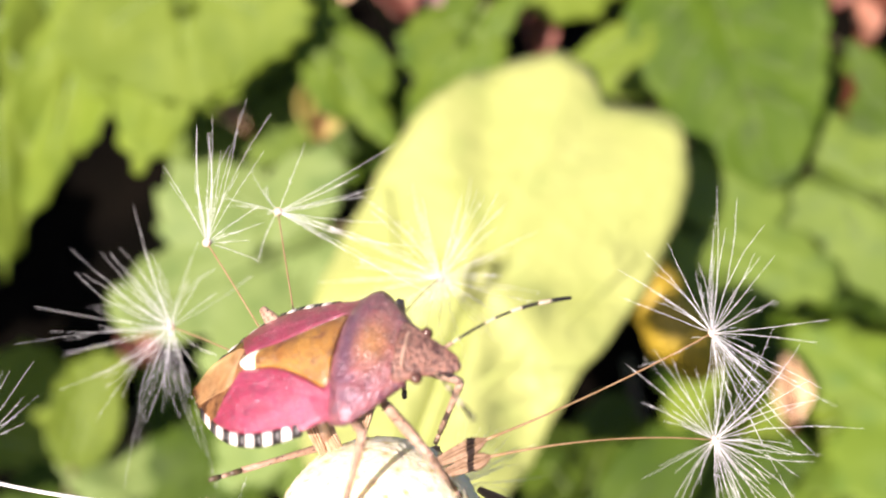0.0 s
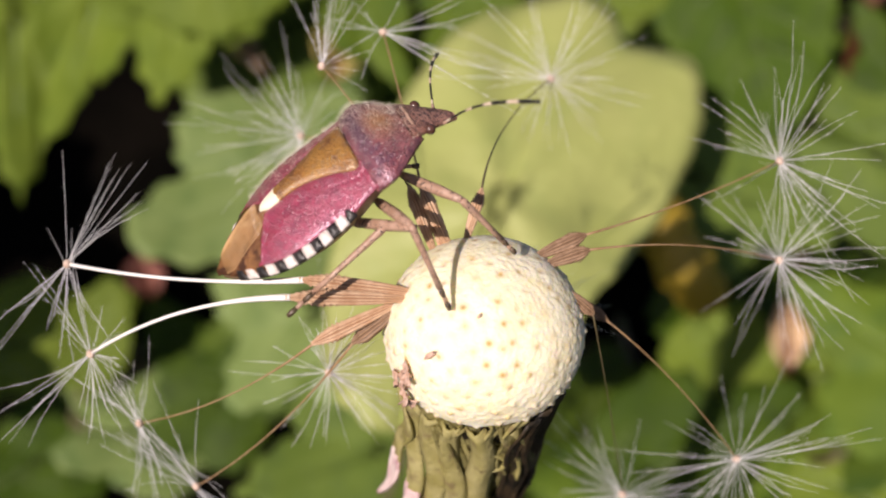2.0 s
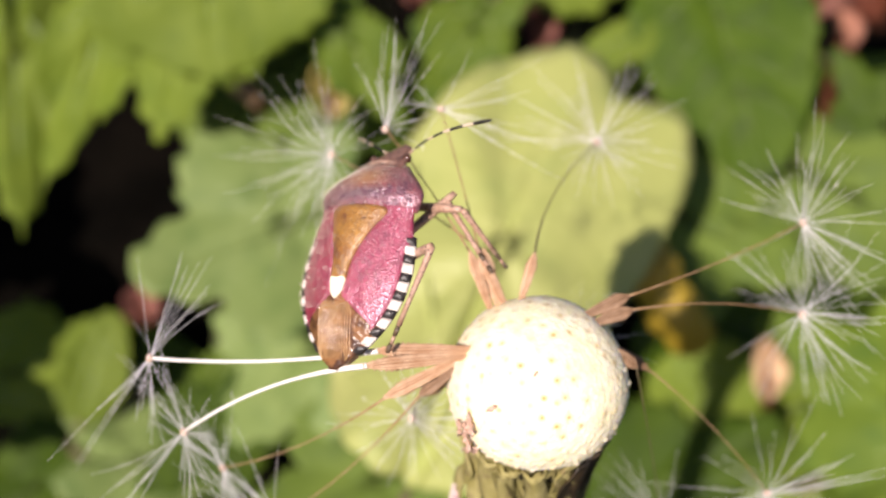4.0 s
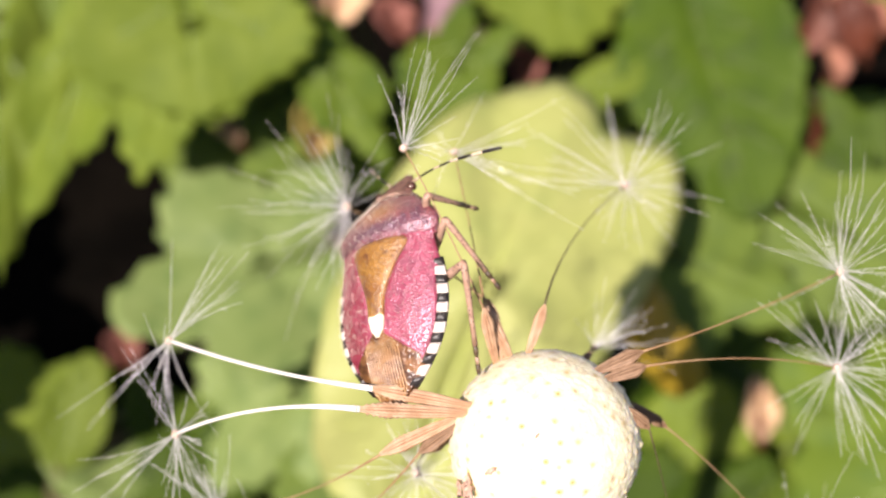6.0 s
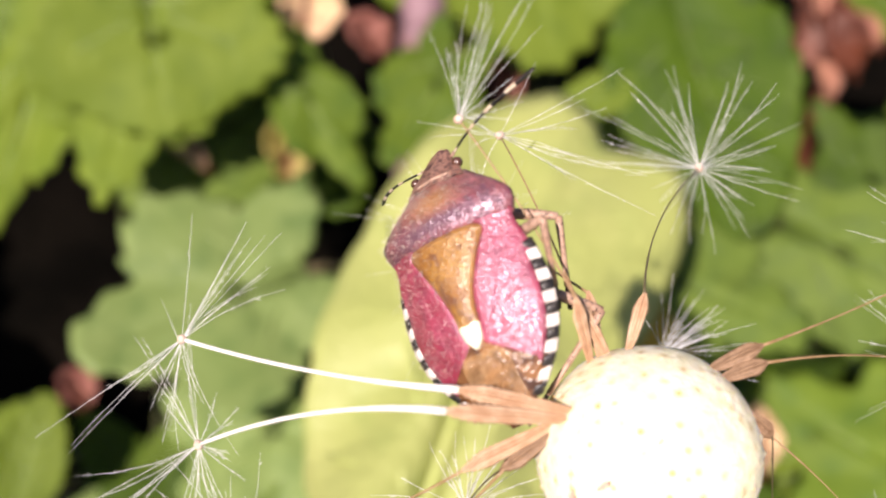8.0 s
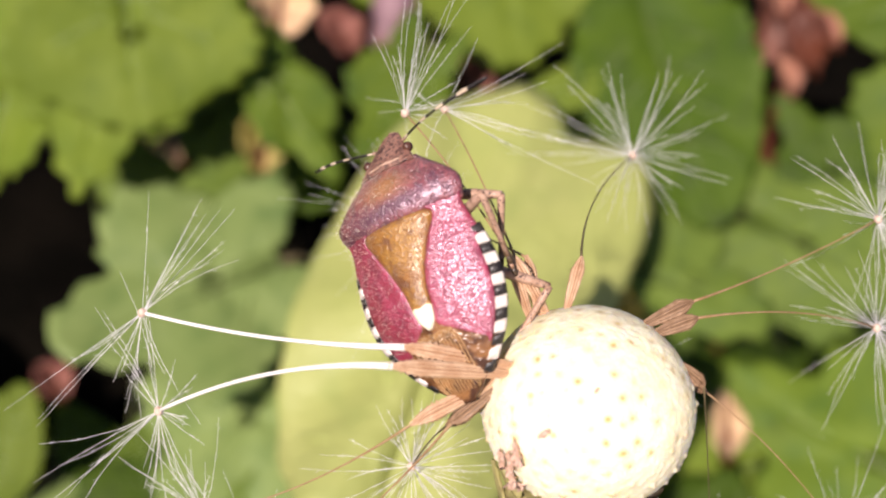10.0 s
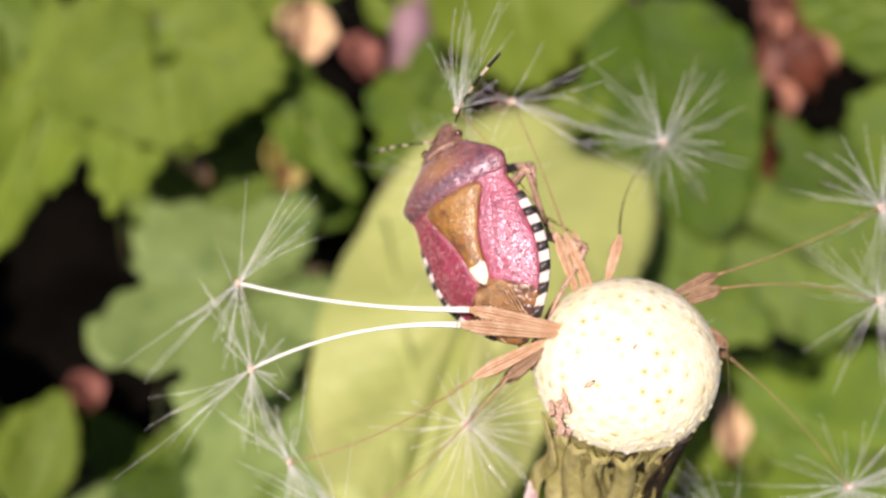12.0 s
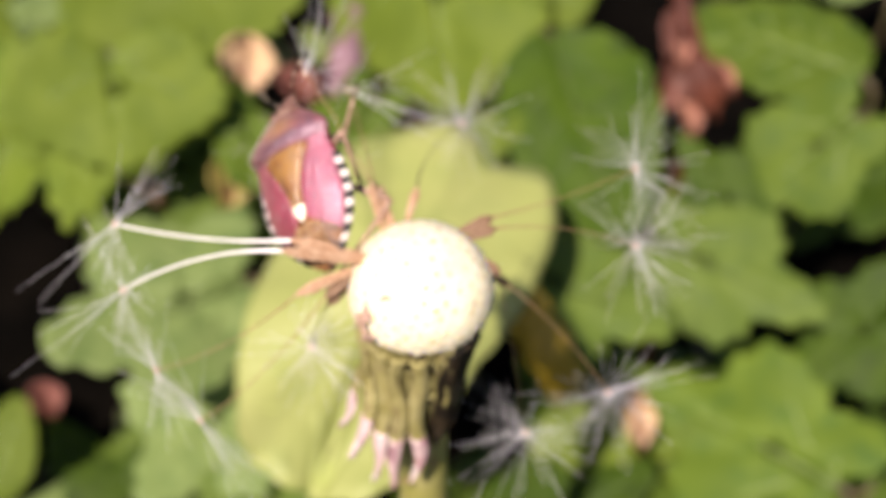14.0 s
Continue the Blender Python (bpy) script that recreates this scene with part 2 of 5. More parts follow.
def grid_faces(nu, nv, first=0, wrap=False):
    faces = []
    for i in range(nu - 1):
        for j in range(nv - (0 if wrap else 1)):
            a, b = first + i * nv + j, first + i * nv + (j + 1) % nv
            faces.append((a, b, b + nv, a + nv))
    return faces


# ---- ground ----
def build_ground():
    rings = [0.0] + [0.004 * 1.09 ** i for i in range(125)]
    rings = [r for r in rings if r < 180] + [180.0]
    n = 96
    verts, faces = [], []
    for r in rings:
        for k in range(n):
            a = 2 * math.pi * k / n
            x, y = r * math.cos(a), 0.06 + r * math.sin(a)
            h = noise.fractal(Vector((x * 25, y * 25, 3.0)), 1.0, 2.0, 4) * 0.006 if r < 1.5 else 0.0
            verts.append((x, y, h))
    faces = grid_faces(len(rings), n, wrap=True)
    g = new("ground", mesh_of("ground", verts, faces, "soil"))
    tagged(g, "garden soil under the low plants, near black with their shade in its colour", "ground", kind="structure")


build_ground()


# ---- leaves ----
def leaf_outline(kind, a, rnd):
    """Radius of the blade, as a share of its length, at the angle a from the tip."""
    if kind in ("palm", "broad"):
        deep = 0.40 if kind == "palm" else 0.16
        saw = abs(((a / 1.256 + 0.5) % 1) * 2 - 1)
        lobes = 1 - deep + deep * (1 - saw) ** 0.75 * (1 - 0.12 * abs(a))
        teeth = 1 + 0.11 * (((abs(a) * 3.7 + rnd) % 1) - 0.5)
        back = 1 - 0.50 * max(0.0, (abs(a) - 2.2) / 0.94) ** 1.5
        return lobes * teeth * back
    scallop = 1 + 0.022 * abs(math.sin(a * 11 + rnd))
    back = 1 - 0.12 * max(0.0, (abs(a) - 2.3) / 0.84) ** 2
    return (0.97 + 0.24 * math.exp(-((a - 0.95) / 0.35) ** 2) - 0.20 * math.exp(-((a - 1.95) / 0.5) ** 2) - 0.06 * math.exp(-((a - 0.42) / 0.14) ** 2)) * scallop * back


def make_leaf(kind, m, length, width, colour, seed, label, category="leaf", stalk=True):
    """One leaf: a cupped blade with raised ribs, on a petiole that bends down to the soil. Its origin is where the petiole meets the blade."""
    rnd = random.Random(seed)
    verts, rib = [], []
    ph = rnd.random() * 6
    cup, wave = rnd.uniform(-0.10, 0.16), rnd.uniform(0.02, 0.05)

    def relief(x, y):
        u, v = x / width, y / length
        z = cup * length * (u * u * 2 + (v - 0.4) ** 2 * 0.7)
        z += wave * length * noise.noise(Vector((u * 2.4 + ph, v * 2.4, seed)))
        return z - 0.05 * length * math.exp(-(u / 0.03) ** 2) * (1 - min(1, max(0, v)))

    if kind in ("palm", "broad", "round"):
        # a disc around a centre a little ahead of the base
        nr, na = 12, 120 if kind == "round" else 144
        cy = 0.48 if kind == "round" else 0.30
        for i in range(nr):
            s = (i + 1) / nr
            for k in range(na):
                a = -math.pi + 2 * math.pi * k / na
                r = leaf_outline(kind, a, ph) * s
                x = math.sin(a) * r * width * 0.56
                y = (cy + math.cos(a) * r * (1 - cy)) * length
                fold = 0.02 * length * math.cos(7 * a if kind == "round" else 5 * a) * s
                verts.append((x, y, relief(x, y) + fold))
        faces = grid_faces(nr, na, wrap=True)
        verts.append((0, cy * length, relief(0, cy * length)))
        faces += [(len(verts) - 1, k, (k + 1) % na) for k in range(na)]
        tips = [(math.sin(a) * leaf_outline(kind, a, ph) * width * 0.5, (cy + math.cos(a) * leaf_outline(kind, a, ph) * (1 - cy) * 0.92) * length)
                for a in (0, 1.256, -1.256, 2.3, -2.3)]
        ribs = [[(0, 0.02 * length)] + [(t[0] * q, (cy * 0.35 * (1 - q)) * length + t[1] * q) for q in (0.25, 0.5, 0.75, 0.98)] for t in tips]
    else:
        nu, nv = 40, 15
        for i in range(nu):
            s = i / (nu - 1)
            prof = math.sin(math.pi * min(1, s * 0.98 + 0.01) ** (0.75 if kind == "oval" else 0.9)) ** (0.62 if kind == "oval" else 0.9)
            tooth = 1 + 0.09 * (((s * 11 + ph) % 1) - 0.5)
            for j in range(nv):
                q = 2 * j / (nv - 1) - 1
                x = q * width * 0.5 * max(prof, 0.012) * (1 + (tooth - 1) * abs(q) ** 4)
                y = s * length
                verts.append((x, y, relief(x, y) + 0.012 * length * math.cos(s * 30 - abs(q) * 9) * abs(q)))
        faces = grid_faces(nu, nv)
        ribs = [[(0, 0.02 * length), (0, 0.3 * length), (0, 0.6 * length), (0, 0.97 * length)]]
        for s in (0.18, 0.34, 0.5, 0.66):
            for side in (-1, 1):
                ribs.append([(0, s * length), (side * width * 0.16, (s + 0.09) * length), (side * width * 0.33 * (1.15 - s * 0.6), (s + 0.17) * length)])
    leaf = new("leaf", mesh_of("leaf", verts, faces, "leaf_" + colour))
    leaf.matrix_world = m
    mod = leaf.modifiers.new("thickness", "SOLIDIFY")
    mod.thickness, mod.offset = 0.00022, -1
    tagged(leaf, label, category, "leaves of the low plants")
    vv, ff = [], []
    for r in ribs:
        pts = [(x, y, relief(x, y) + 0.00008) for x, y in r]
        tube(pts, [length * 0.010 * (1 - 0.8 * i / (len(pts) - 1)) for i in range(len(pts))], 5, vv, ff)
    part("vein", mesh_of("vein", vv, ff, {"y": "vein_y", "g4": "vein_dark", "g5": "vein_dark"}.get(colour, "vein")), leaf, "paler raised leaf veins")
    if stalk:
        base = Vector((0, 0.01 * length, relief(0, 0)))
        inv = m.inverted()
        down = inv @ (m.translation + Vector((rnd.uniform(-0.012, 0.012), rnd.uniform(0.035, 0.055), -m.translation.z - 0.004)))
        back = Vector((0, -0.35 * length, -0.1 * length))
        pts = []
        for i in range(9):
            s = i / 8
            pts.append(base * (1 - s) ** 2 + (base + back) * 2 * s * (1 - s) + down * s * s)
        vv, ff = tube(pts, [0.00045 + 0.0003 * i / 8 for i in range(9)], 7)
        part("petiole", mesh_of("petiole", vv, ff, "petiole"), leaf, "slender green-brown leaf stalk")
    return leaf


LEAVES = [
    ("palm", pose(-0.0387, 0.0978, 0.0759, -37.3, -6.2, 172.9), 0.0244, 0.0227, "g1"),
    ("palm", pose(-0.0494, 0.0991, 0.0733, -34.1, -13.6, 172.5), 0.0307, 0.0126, "g1"),
    ("broad", pose(-0.0372, 0.0947, 0.0786, -47.7, -2.6, -169.4), 0.0162, 0.0286, "g1"),
    ("broad", pose(-0.0293, 0.1252, 0.0830, -32.7, 17.6, -170.9), 0.0236, 0.0439, "g1"),
    ("oval", pose(-0.0675, 0.1211, 0.0666, -40.5, 20.7, -149.3), 0.0155, 0.0114, "g2"),
    ("palm", pose(-0.0230, 0.0961, 0.0693, -40.0, 8.9, -144.2), 0.0191, 0.0113, "g2"),
    ("palm", pose(-0.0246, 0.1049, 0.0577, -18.3, -34.5, 140.4), 0.0260, 0.0188, "g5"),
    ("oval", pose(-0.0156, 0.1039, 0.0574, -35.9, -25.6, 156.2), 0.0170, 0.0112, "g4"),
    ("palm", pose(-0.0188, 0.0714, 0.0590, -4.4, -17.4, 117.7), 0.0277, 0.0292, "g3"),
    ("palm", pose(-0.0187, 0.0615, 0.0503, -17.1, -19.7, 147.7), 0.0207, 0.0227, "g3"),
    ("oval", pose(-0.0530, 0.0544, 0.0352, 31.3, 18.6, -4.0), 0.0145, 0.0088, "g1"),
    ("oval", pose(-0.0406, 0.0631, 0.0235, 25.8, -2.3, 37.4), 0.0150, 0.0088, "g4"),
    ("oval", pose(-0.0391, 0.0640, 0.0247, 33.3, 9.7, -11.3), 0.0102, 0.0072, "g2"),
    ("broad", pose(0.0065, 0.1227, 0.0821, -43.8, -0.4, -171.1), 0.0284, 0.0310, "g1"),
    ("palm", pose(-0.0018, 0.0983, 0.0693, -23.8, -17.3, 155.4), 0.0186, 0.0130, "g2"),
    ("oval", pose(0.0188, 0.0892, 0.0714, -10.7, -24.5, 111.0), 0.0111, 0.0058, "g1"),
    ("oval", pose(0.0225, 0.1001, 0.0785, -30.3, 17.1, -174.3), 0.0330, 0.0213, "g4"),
    ("oval", pose(0.0674, 0.0965, 0.0740, -1.2, -23.3, 49.2), 0.0281, 0.0185, "g2"),
    ("oval", pose(0.0252, 0.1297, 0.0782, -48.8, 11.6, -166.7), 0.0145, 0.0153, "g1"),
    ("palm", pose(0.0643, 0.0886, 0.0720, -43.2, -21.5, 123.7), 0.0227, 0.0186, "g2"),
    ("palm", pose(0.0131, 0.0712, 0.0618, -18.7, 28.8, -114.1), 0.0266, 0.0230, "g5"),
    ("palm", pose(0.0348, 0.0780, 0.0596, -13.7, 35.1, -125.2), 0.0264, 0.0205, "g5"),
    ("palm", pose(0.0575, 0.0497, 0.0405, 3.4, -30.2, 51.0), 0.0311, 0.0265, "g2"),
    ("oval", pose(0.0231, 0.0546, 0.0352, 25.1, -0.6, -26.9), 0.0136, 0.0144, "g1"),
    ("palm", pose(0.0387, 0.0492, 0.0350, 15.6, 5.2, -56.1), 0.0243, 0.0183, "g2"),
    ("oval", pose(-0.0087, 0.1077, 0.0689, 27.2, -10.6, 31.0), 0.0068, 0.0042, "g1"),
    ("palm", pose(-0.0691, 0.1223, 0.0678, 6.0, 35.9, -33.9), 0.0153, 0.0167, "g1"),
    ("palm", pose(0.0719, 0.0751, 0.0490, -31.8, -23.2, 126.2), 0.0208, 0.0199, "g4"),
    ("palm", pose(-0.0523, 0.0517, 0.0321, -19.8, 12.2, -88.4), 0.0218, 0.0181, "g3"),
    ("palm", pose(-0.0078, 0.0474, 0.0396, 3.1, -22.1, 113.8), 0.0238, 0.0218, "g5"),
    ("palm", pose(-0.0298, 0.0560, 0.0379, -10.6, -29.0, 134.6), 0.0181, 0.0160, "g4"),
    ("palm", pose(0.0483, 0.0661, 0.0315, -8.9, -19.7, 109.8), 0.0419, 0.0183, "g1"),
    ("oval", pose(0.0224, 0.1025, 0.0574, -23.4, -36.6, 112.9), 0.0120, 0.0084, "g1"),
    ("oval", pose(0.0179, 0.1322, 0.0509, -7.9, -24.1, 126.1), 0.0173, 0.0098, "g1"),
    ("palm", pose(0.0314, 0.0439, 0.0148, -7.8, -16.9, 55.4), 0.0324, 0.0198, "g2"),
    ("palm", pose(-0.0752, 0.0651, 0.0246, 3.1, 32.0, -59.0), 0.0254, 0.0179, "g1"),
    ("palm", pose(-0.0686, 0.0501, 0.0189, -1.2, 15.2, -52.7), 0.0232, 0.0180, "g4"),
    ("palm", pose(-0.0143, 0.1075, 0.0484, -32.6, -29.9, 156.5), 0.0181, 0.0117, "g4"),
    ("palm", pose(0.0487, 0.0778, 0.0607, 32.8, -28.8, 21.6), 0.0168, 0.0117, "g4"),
    ("palm", pose(0.0230, 0.0637, 0.0207, 19.9, 15.7, -38.7), 0.0223, 0.0171, "g2"),
    ("palm", pose(0.0088, 0.0432, 0.0280, -1.3, 10.9, -67.2), 0.0298, 0.0223, "g2"),
    ("palm", pose(-0.0666, 0.1043, 0.0667, -25.2, -12.2, -163.8), 0.0367, 0.0188, "g1"),
    ("palm", pose(0.0506, 0.0445, 0.0250, 0.7, -30.6, 59.3), 0.0302, 0.0219, "g1"),
    ("round", pose(-0.0089, 0.0253, 0.0706, 14.1, 6.7, -17.7), 0.0512, 0.0255, "y"),
]
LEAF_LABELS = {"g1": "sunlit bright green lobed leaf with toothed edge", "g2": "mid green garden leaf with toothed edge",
               "g3": "dull grey-green leaf held low over soil", "g5": "dull mid green lobed leaf beside yellow-green leaf", "g4": "dark green leaf, its colour partly darkened for shade among the leaves", "y": "broad yellow-green round leaf with scalloped edge"}
for i, (kind, m, length, width, colour) in enumerate(LEAVES):
    make_leaf(kind, m, length, width, colour, 54 if colour == "y" else 11 + i, LEAF_LABELS[colour])

# more of the same plants round about, out to where the view ends
rng = random.Random(5)
for i in range(95):
    a, r = rng.uniform(0, 2 * math.pi), rng.uniform(0.02, 0.26)
    x, y = r * math.cos(a), 0.07 + r * math.sin(a)
    inside = abs(x) < 0.085 and 0.02 < y < 0.16
    z = rng.uniform(0.012, 0.034) if inside else rng.uniform(0.02, 0.065)
    if (not inside and math.hypot(x, y) < 0.06) or (-0.085 < x < -0.03 and 0.03 < y < 0.12):
        continue
    # low fill leaves mostly take the green that has shade in its colour
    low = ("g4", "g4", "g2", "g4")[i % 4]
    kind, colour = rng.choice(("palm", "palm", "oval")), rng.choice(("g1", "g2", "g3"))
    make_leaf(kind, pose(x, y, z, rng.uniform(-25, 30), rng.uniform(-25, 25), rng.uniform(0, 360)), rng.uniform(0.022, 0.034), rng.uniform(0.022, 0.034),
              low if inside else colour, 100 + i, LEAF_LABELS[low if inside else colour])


# unseen leaves added towards the sun to keep the western soil in shade
for i, (x, y, z, ln) in enumerate(((-0.100, 0.034, 0.064, 0.040), (-0.130, 0.046, 0.078, 0.044), (-0.120, 0.068, 0.056, 0.042), (-0.134, 0.082, 0.062, 0.044))):
    make_leaf("palm", pose(x, y, z, -18, 8, -50 + 12 * i), ln, 0.040, "g2", 700 + i, LEAF_LABELS["g2"])


# ---- litter ----
def dead_leaf(material, m, length, width, seed, label, name="dead_leaf"):
    rnd = random.Random(seed)
    verts = []
    nu, nv = 16, 9
    for i in range(nu):
        s = i / (nu - 1)
        prof = max(0.02, math.sin(math.pi * s) ** 0.6)
        for j in range(nv):
            q = 2 * j / (nv - 1) - 1
            x = q * width / 2 * prof * (1 + 0.25 * noise.noise(Vector((s * 5, q * 2, seed))))
            z = 0.45 * width * q * q * prof + 0.2 * width * noise.noise(Vector((s * 4, q * 3, seed + 9)))
            verts.append((x, (s - 0.5) * length, z))
    ob = new(name, mesh_of(name, verts, grid_faces(nu, nv), material))
    ob.matrix_world = m
    mod = ob.modifiers.new("thickness", "SOLIDIFY")
    mod.thickness = 0.0003
    tagged(ob, label, "dead leaf", "fallen leaves")
    vv, ff = tube([(0, -0.6 * length, 0), (0, 0, 0.0004), (0, 0.45 * length, 0.001)], [0.0005, 0.0004, 0.0002], 5)
    part("midrib", mesh_of("midrib", vv, ff, "dead_red"), ob, "dry brown midrib")
    return ob


def stalk(points, r0, r1, material, label, name="stalk", nodes_at=(0.4,)):
    pts = [Vector(p) for p in points]
    fine = []
    for i in range(len(pts) - 1):
        for k in range(6):
            fine.append(pts[i].lerp(pts[i + 1], k / 6))
    fine.append(pts[-1])
    n = len(fine)
    radii = [(r0 + (r1 - r0) * i / (n - 1)) * (1 + 0.35 * max(math.exp(-((i / (n - 1) - q) / 0.03) ** 2) for q in nodes_at)) for i in range(n)]
    vv, ff = tube(fine, radii, 9)
    ob = new(name, mesh_of(name, vv, ff, material))
    for q in (0.25, 0.55, 0.8):
        k = int(q * (n - 1))
        d = (fine[k + 1] - fine[k]).normalized()
        vv, ff = tube([fine[k] + d * radii[k] * e for e in (-0.5, -0.2, 0.2, 0.5)], [radii[k] * e for e in (1.02, 1.18, 1.18, 1.02)], 9)
        part("node", mesh_of("node", vv, ff, material), ob, "swollen joint of the stalk")
    return tagged(ob, label, "stalk")


for m, length, width, seed, material in ((pose(0.0420, 0.1045, 0.0690, 60, 30, 5), 0.013, 0.006, 1, "dead_red"), (pose(0.0465, 0.1020, 0.0690, 65, -25, -10), 0.010, 0.005, 2, "dead_red"),
                                         (pose(0.0430, 0.0963, 0.0660, 55, 20, 60), 0.0052, 0.0042, 9, "dead_rose"), (pose(0.0427, 0.1045, 0.0721, 50, 15, 30), 0.0040, 0.0026, 12, "dead_rose"),
                                         (pose(0.0493, 0.1020, 0.0696, 55, -25, 10), 0.0050, 0.0022, 13, "dead_rose"), (pose(0.0442, 0.1115, 0.0710, 60, -30, -20), 0.009, 0.004, 10, "dead_red")):
    dead_leaf(material, m, length, width, seed, "curled dry red-brown leaf caught between green leaves" if material != "dead_rose" else "curled dry pinkish-tan leaf caught between green leaves")
dead_leaf("dead_tan", pose(-0.0206, 0.1031, 0.0716, 50, 15, 10), 0.0085, 0.0075, 3, "pale tan dry leaf standing on edge")
dead_leaf("dead_pink", pose(-0.0135, 0.1005, 0.0690, 50, -10, 60), 0.0065, 0.0055, 4, "curled dry pinkish-brown leaf caught between green leaves")
dead_leaf("dead_tan", pose(0.0316, 0.0580, 0.0450, 50, 0, 8), 0.0078, 0.0036, 5, "narrow pale tan dry leaf low over soil")
dead_leaf("dead_pink", pose(-0.0503, 0.0753, 0.0323, 40, 0, 50), 0.0055, 0.0045, 6, "small reddish dry leaf lying on dark soil")
dead_leaf("dead_pink", pose(0.0040, 0.1045, 0.0590, 40, 10, 30), 0.006, 0.0045, 7, "curled dry pinkish-brown leaf caught between green leaves")
dead_leaf("dead_yellow", pose(-0.0228, 0.0905, 0.0600, 50, 10, 20), 0.008, 0.006, 8, "withered yellowish leaf tip")
dead_leaf("dead_tan", pose(-0.0358, 0.0925, 0.0575, 35, 10, 80), 0.007, 0.0035, 11, "pale tan dry leaf lying on dark green leaves")
stalk([(0.0429, 0.1301, 0.0830), (0.0462, 0.1075, 0.0700), (0.0446, 0.0990, 0.0640), (0.0440, 0.0960, -0.004)], 0.0013, 0.0014, "dead_red", "upright red-brown dry stalk")
stalk([(-0.0049, 0.1220, 0.0790), (-0.0059, 0.1083, 0.0705), (-0.0076, 0.0960, 0.0644), (-0.009, 0.098, -0.004)], 0.0030, 0.0014, "lilac", "dull lilac-brown withered stalk")
stalk([(0.0108, 0.0590, 0.0735), (0.0148, 0.0523, 0.0687), (0.0186, 0.0480, 0.0644), (0.0240, 0.0690, 0.0400), (0.0300, 0.0960, -0.004)], 0.0029, 0.0020, "ochre_stalk", "thick ochre-yellow flower stalk behind the seed head")
crumbs = random.Random(21)
for i in range(26):
    x, y = crumbs.choice((-1, 1)) * crumbs.uniform(0.10, 0.2), crumbs.uniform(-0.1, 0.25)
    dead_leaf(crumbs.choice(("dead_tan", "dead_pink", "dead_red")), pose(x, y, 0.009, crumbs.uniform(-20, 20), crumbs.uniform(-20, 20), crumbs.uniform(0, 360)),
              crumbs.uniform(0.008, 0.018), crumbs.uniform(0.004, 0.008), 40 + i, "dry brown fallen leaf on soil")

# ---- dandelion ----
HEAD = Vector((0, 0, 0.12))
MM = 0.001
RX, RZ = 0.00390, 0.0035
dandelion = new("dandelion")
tagged(dandelion, "nearly bare dandelion seed head with last seeds on its rim", "flower")


def build_receptacle():
    bm = bmesh.new()
    bmesh.ops.create_icosphere(bm, subdivisions=7, radius=1.0)
    co = np.array([v.co[:] for v in bm.verts])
    n = 330
    k = np.arange(n) + 0.5
    zc = 1 - 2 * k / n * 0.86
    ph = k * math.pi * (3 - math.sqrt(5))
    pts = np.stack([np.sqrt(1 - zc * zc) * np.cos(ph), np.sqrt(1 - zc * zc) * np.sin(ph), zc], 1)
    pts += np.random.RandomState(4).normal(0, 0.026, pts.shape)
    d, near = np.empty(len(co)), np.empty(len(co), int)
    for s in range(0, len(co), 4000):
        gap = ((co[s:s + 4000, None] - pts[None]) ** 2).sum(-1)
        near[s:s + 4000] = gap.argmin(1)
        d[s:s + 4000] = np.sqrt(gap.min(1))
    bump = 0.050 * np.exp(-(d / 0.026) ** 2) * np.clip(1.0 - 1.1 * co[:, 2], 0.12, 1) - 0.018 * np.exp(-(d / 0.016) ** 2)
    lump = np.array([noise.noise(Vector(c) * 3.0) * 0.012 + noise.noise(Vector(c) * 22.0) * 0.009 for c in co])
    r = 1 + bump + lump
    low = np.clip((-co[:, 2] - 0.35) / 0.65, 0, 1)
    co = co * r[:, None]
    for v, c, q in zip(bm.verts, co, low):
        v.co = HEAD + Vector((c[0] * RX * (1 - 0.25 * q), c[1] * RX * (1 - 0.25 * q), c[2] * RZ))
    me = bpy.data.meshes.new("receptacle")
    bm.to_mesh(me)
    bm.free()
    me.materials.append(MATS["receptacle"])
    me.polygons.foreach_set("use_smooth", [True] * len(me.polygons))
    at = me.attributes.new("pore", "FLOAT", "POINT")
    at.data.foreach_set("value", np.clip((0.55 * np.exp(-(d / 0.050) ** 2) + 0.6 * np.exp(-(d / 0.020) ** 2)) * np.random.RandomState(8).uniform(0.35, 1.1, n)[near], 0, 1))
    part("receptacle", me, dandelion, "domed cream receptacle covered with small pored bumps")


build_receptacle()


def build_stem():
    pts = [HEAD + Vector((0.0000, 0.0001, -0.0032)), HEAD + Vector((0.0004, 0.0004, -0.010)), Vector((0.0012, 0.0012, 0.09)), Vector((0.003, 0.004, 0.05)), Vector((0.004, 0.006, -0.004))]
    fine = [pts[i].lerp(pts[i + 1], k / 5) for i in range(4) for k in range(5)] + [pts[-1]]
    vv, ff = tube(fine, [0.0013 + 0.0004 * min(1, i / 12) for i in range(len(fine))], 16)
    part("stem", mesh_of("stem", vv, ff, "stem"), dandelion, "hollow yellow-green flower stem")


build_stem()


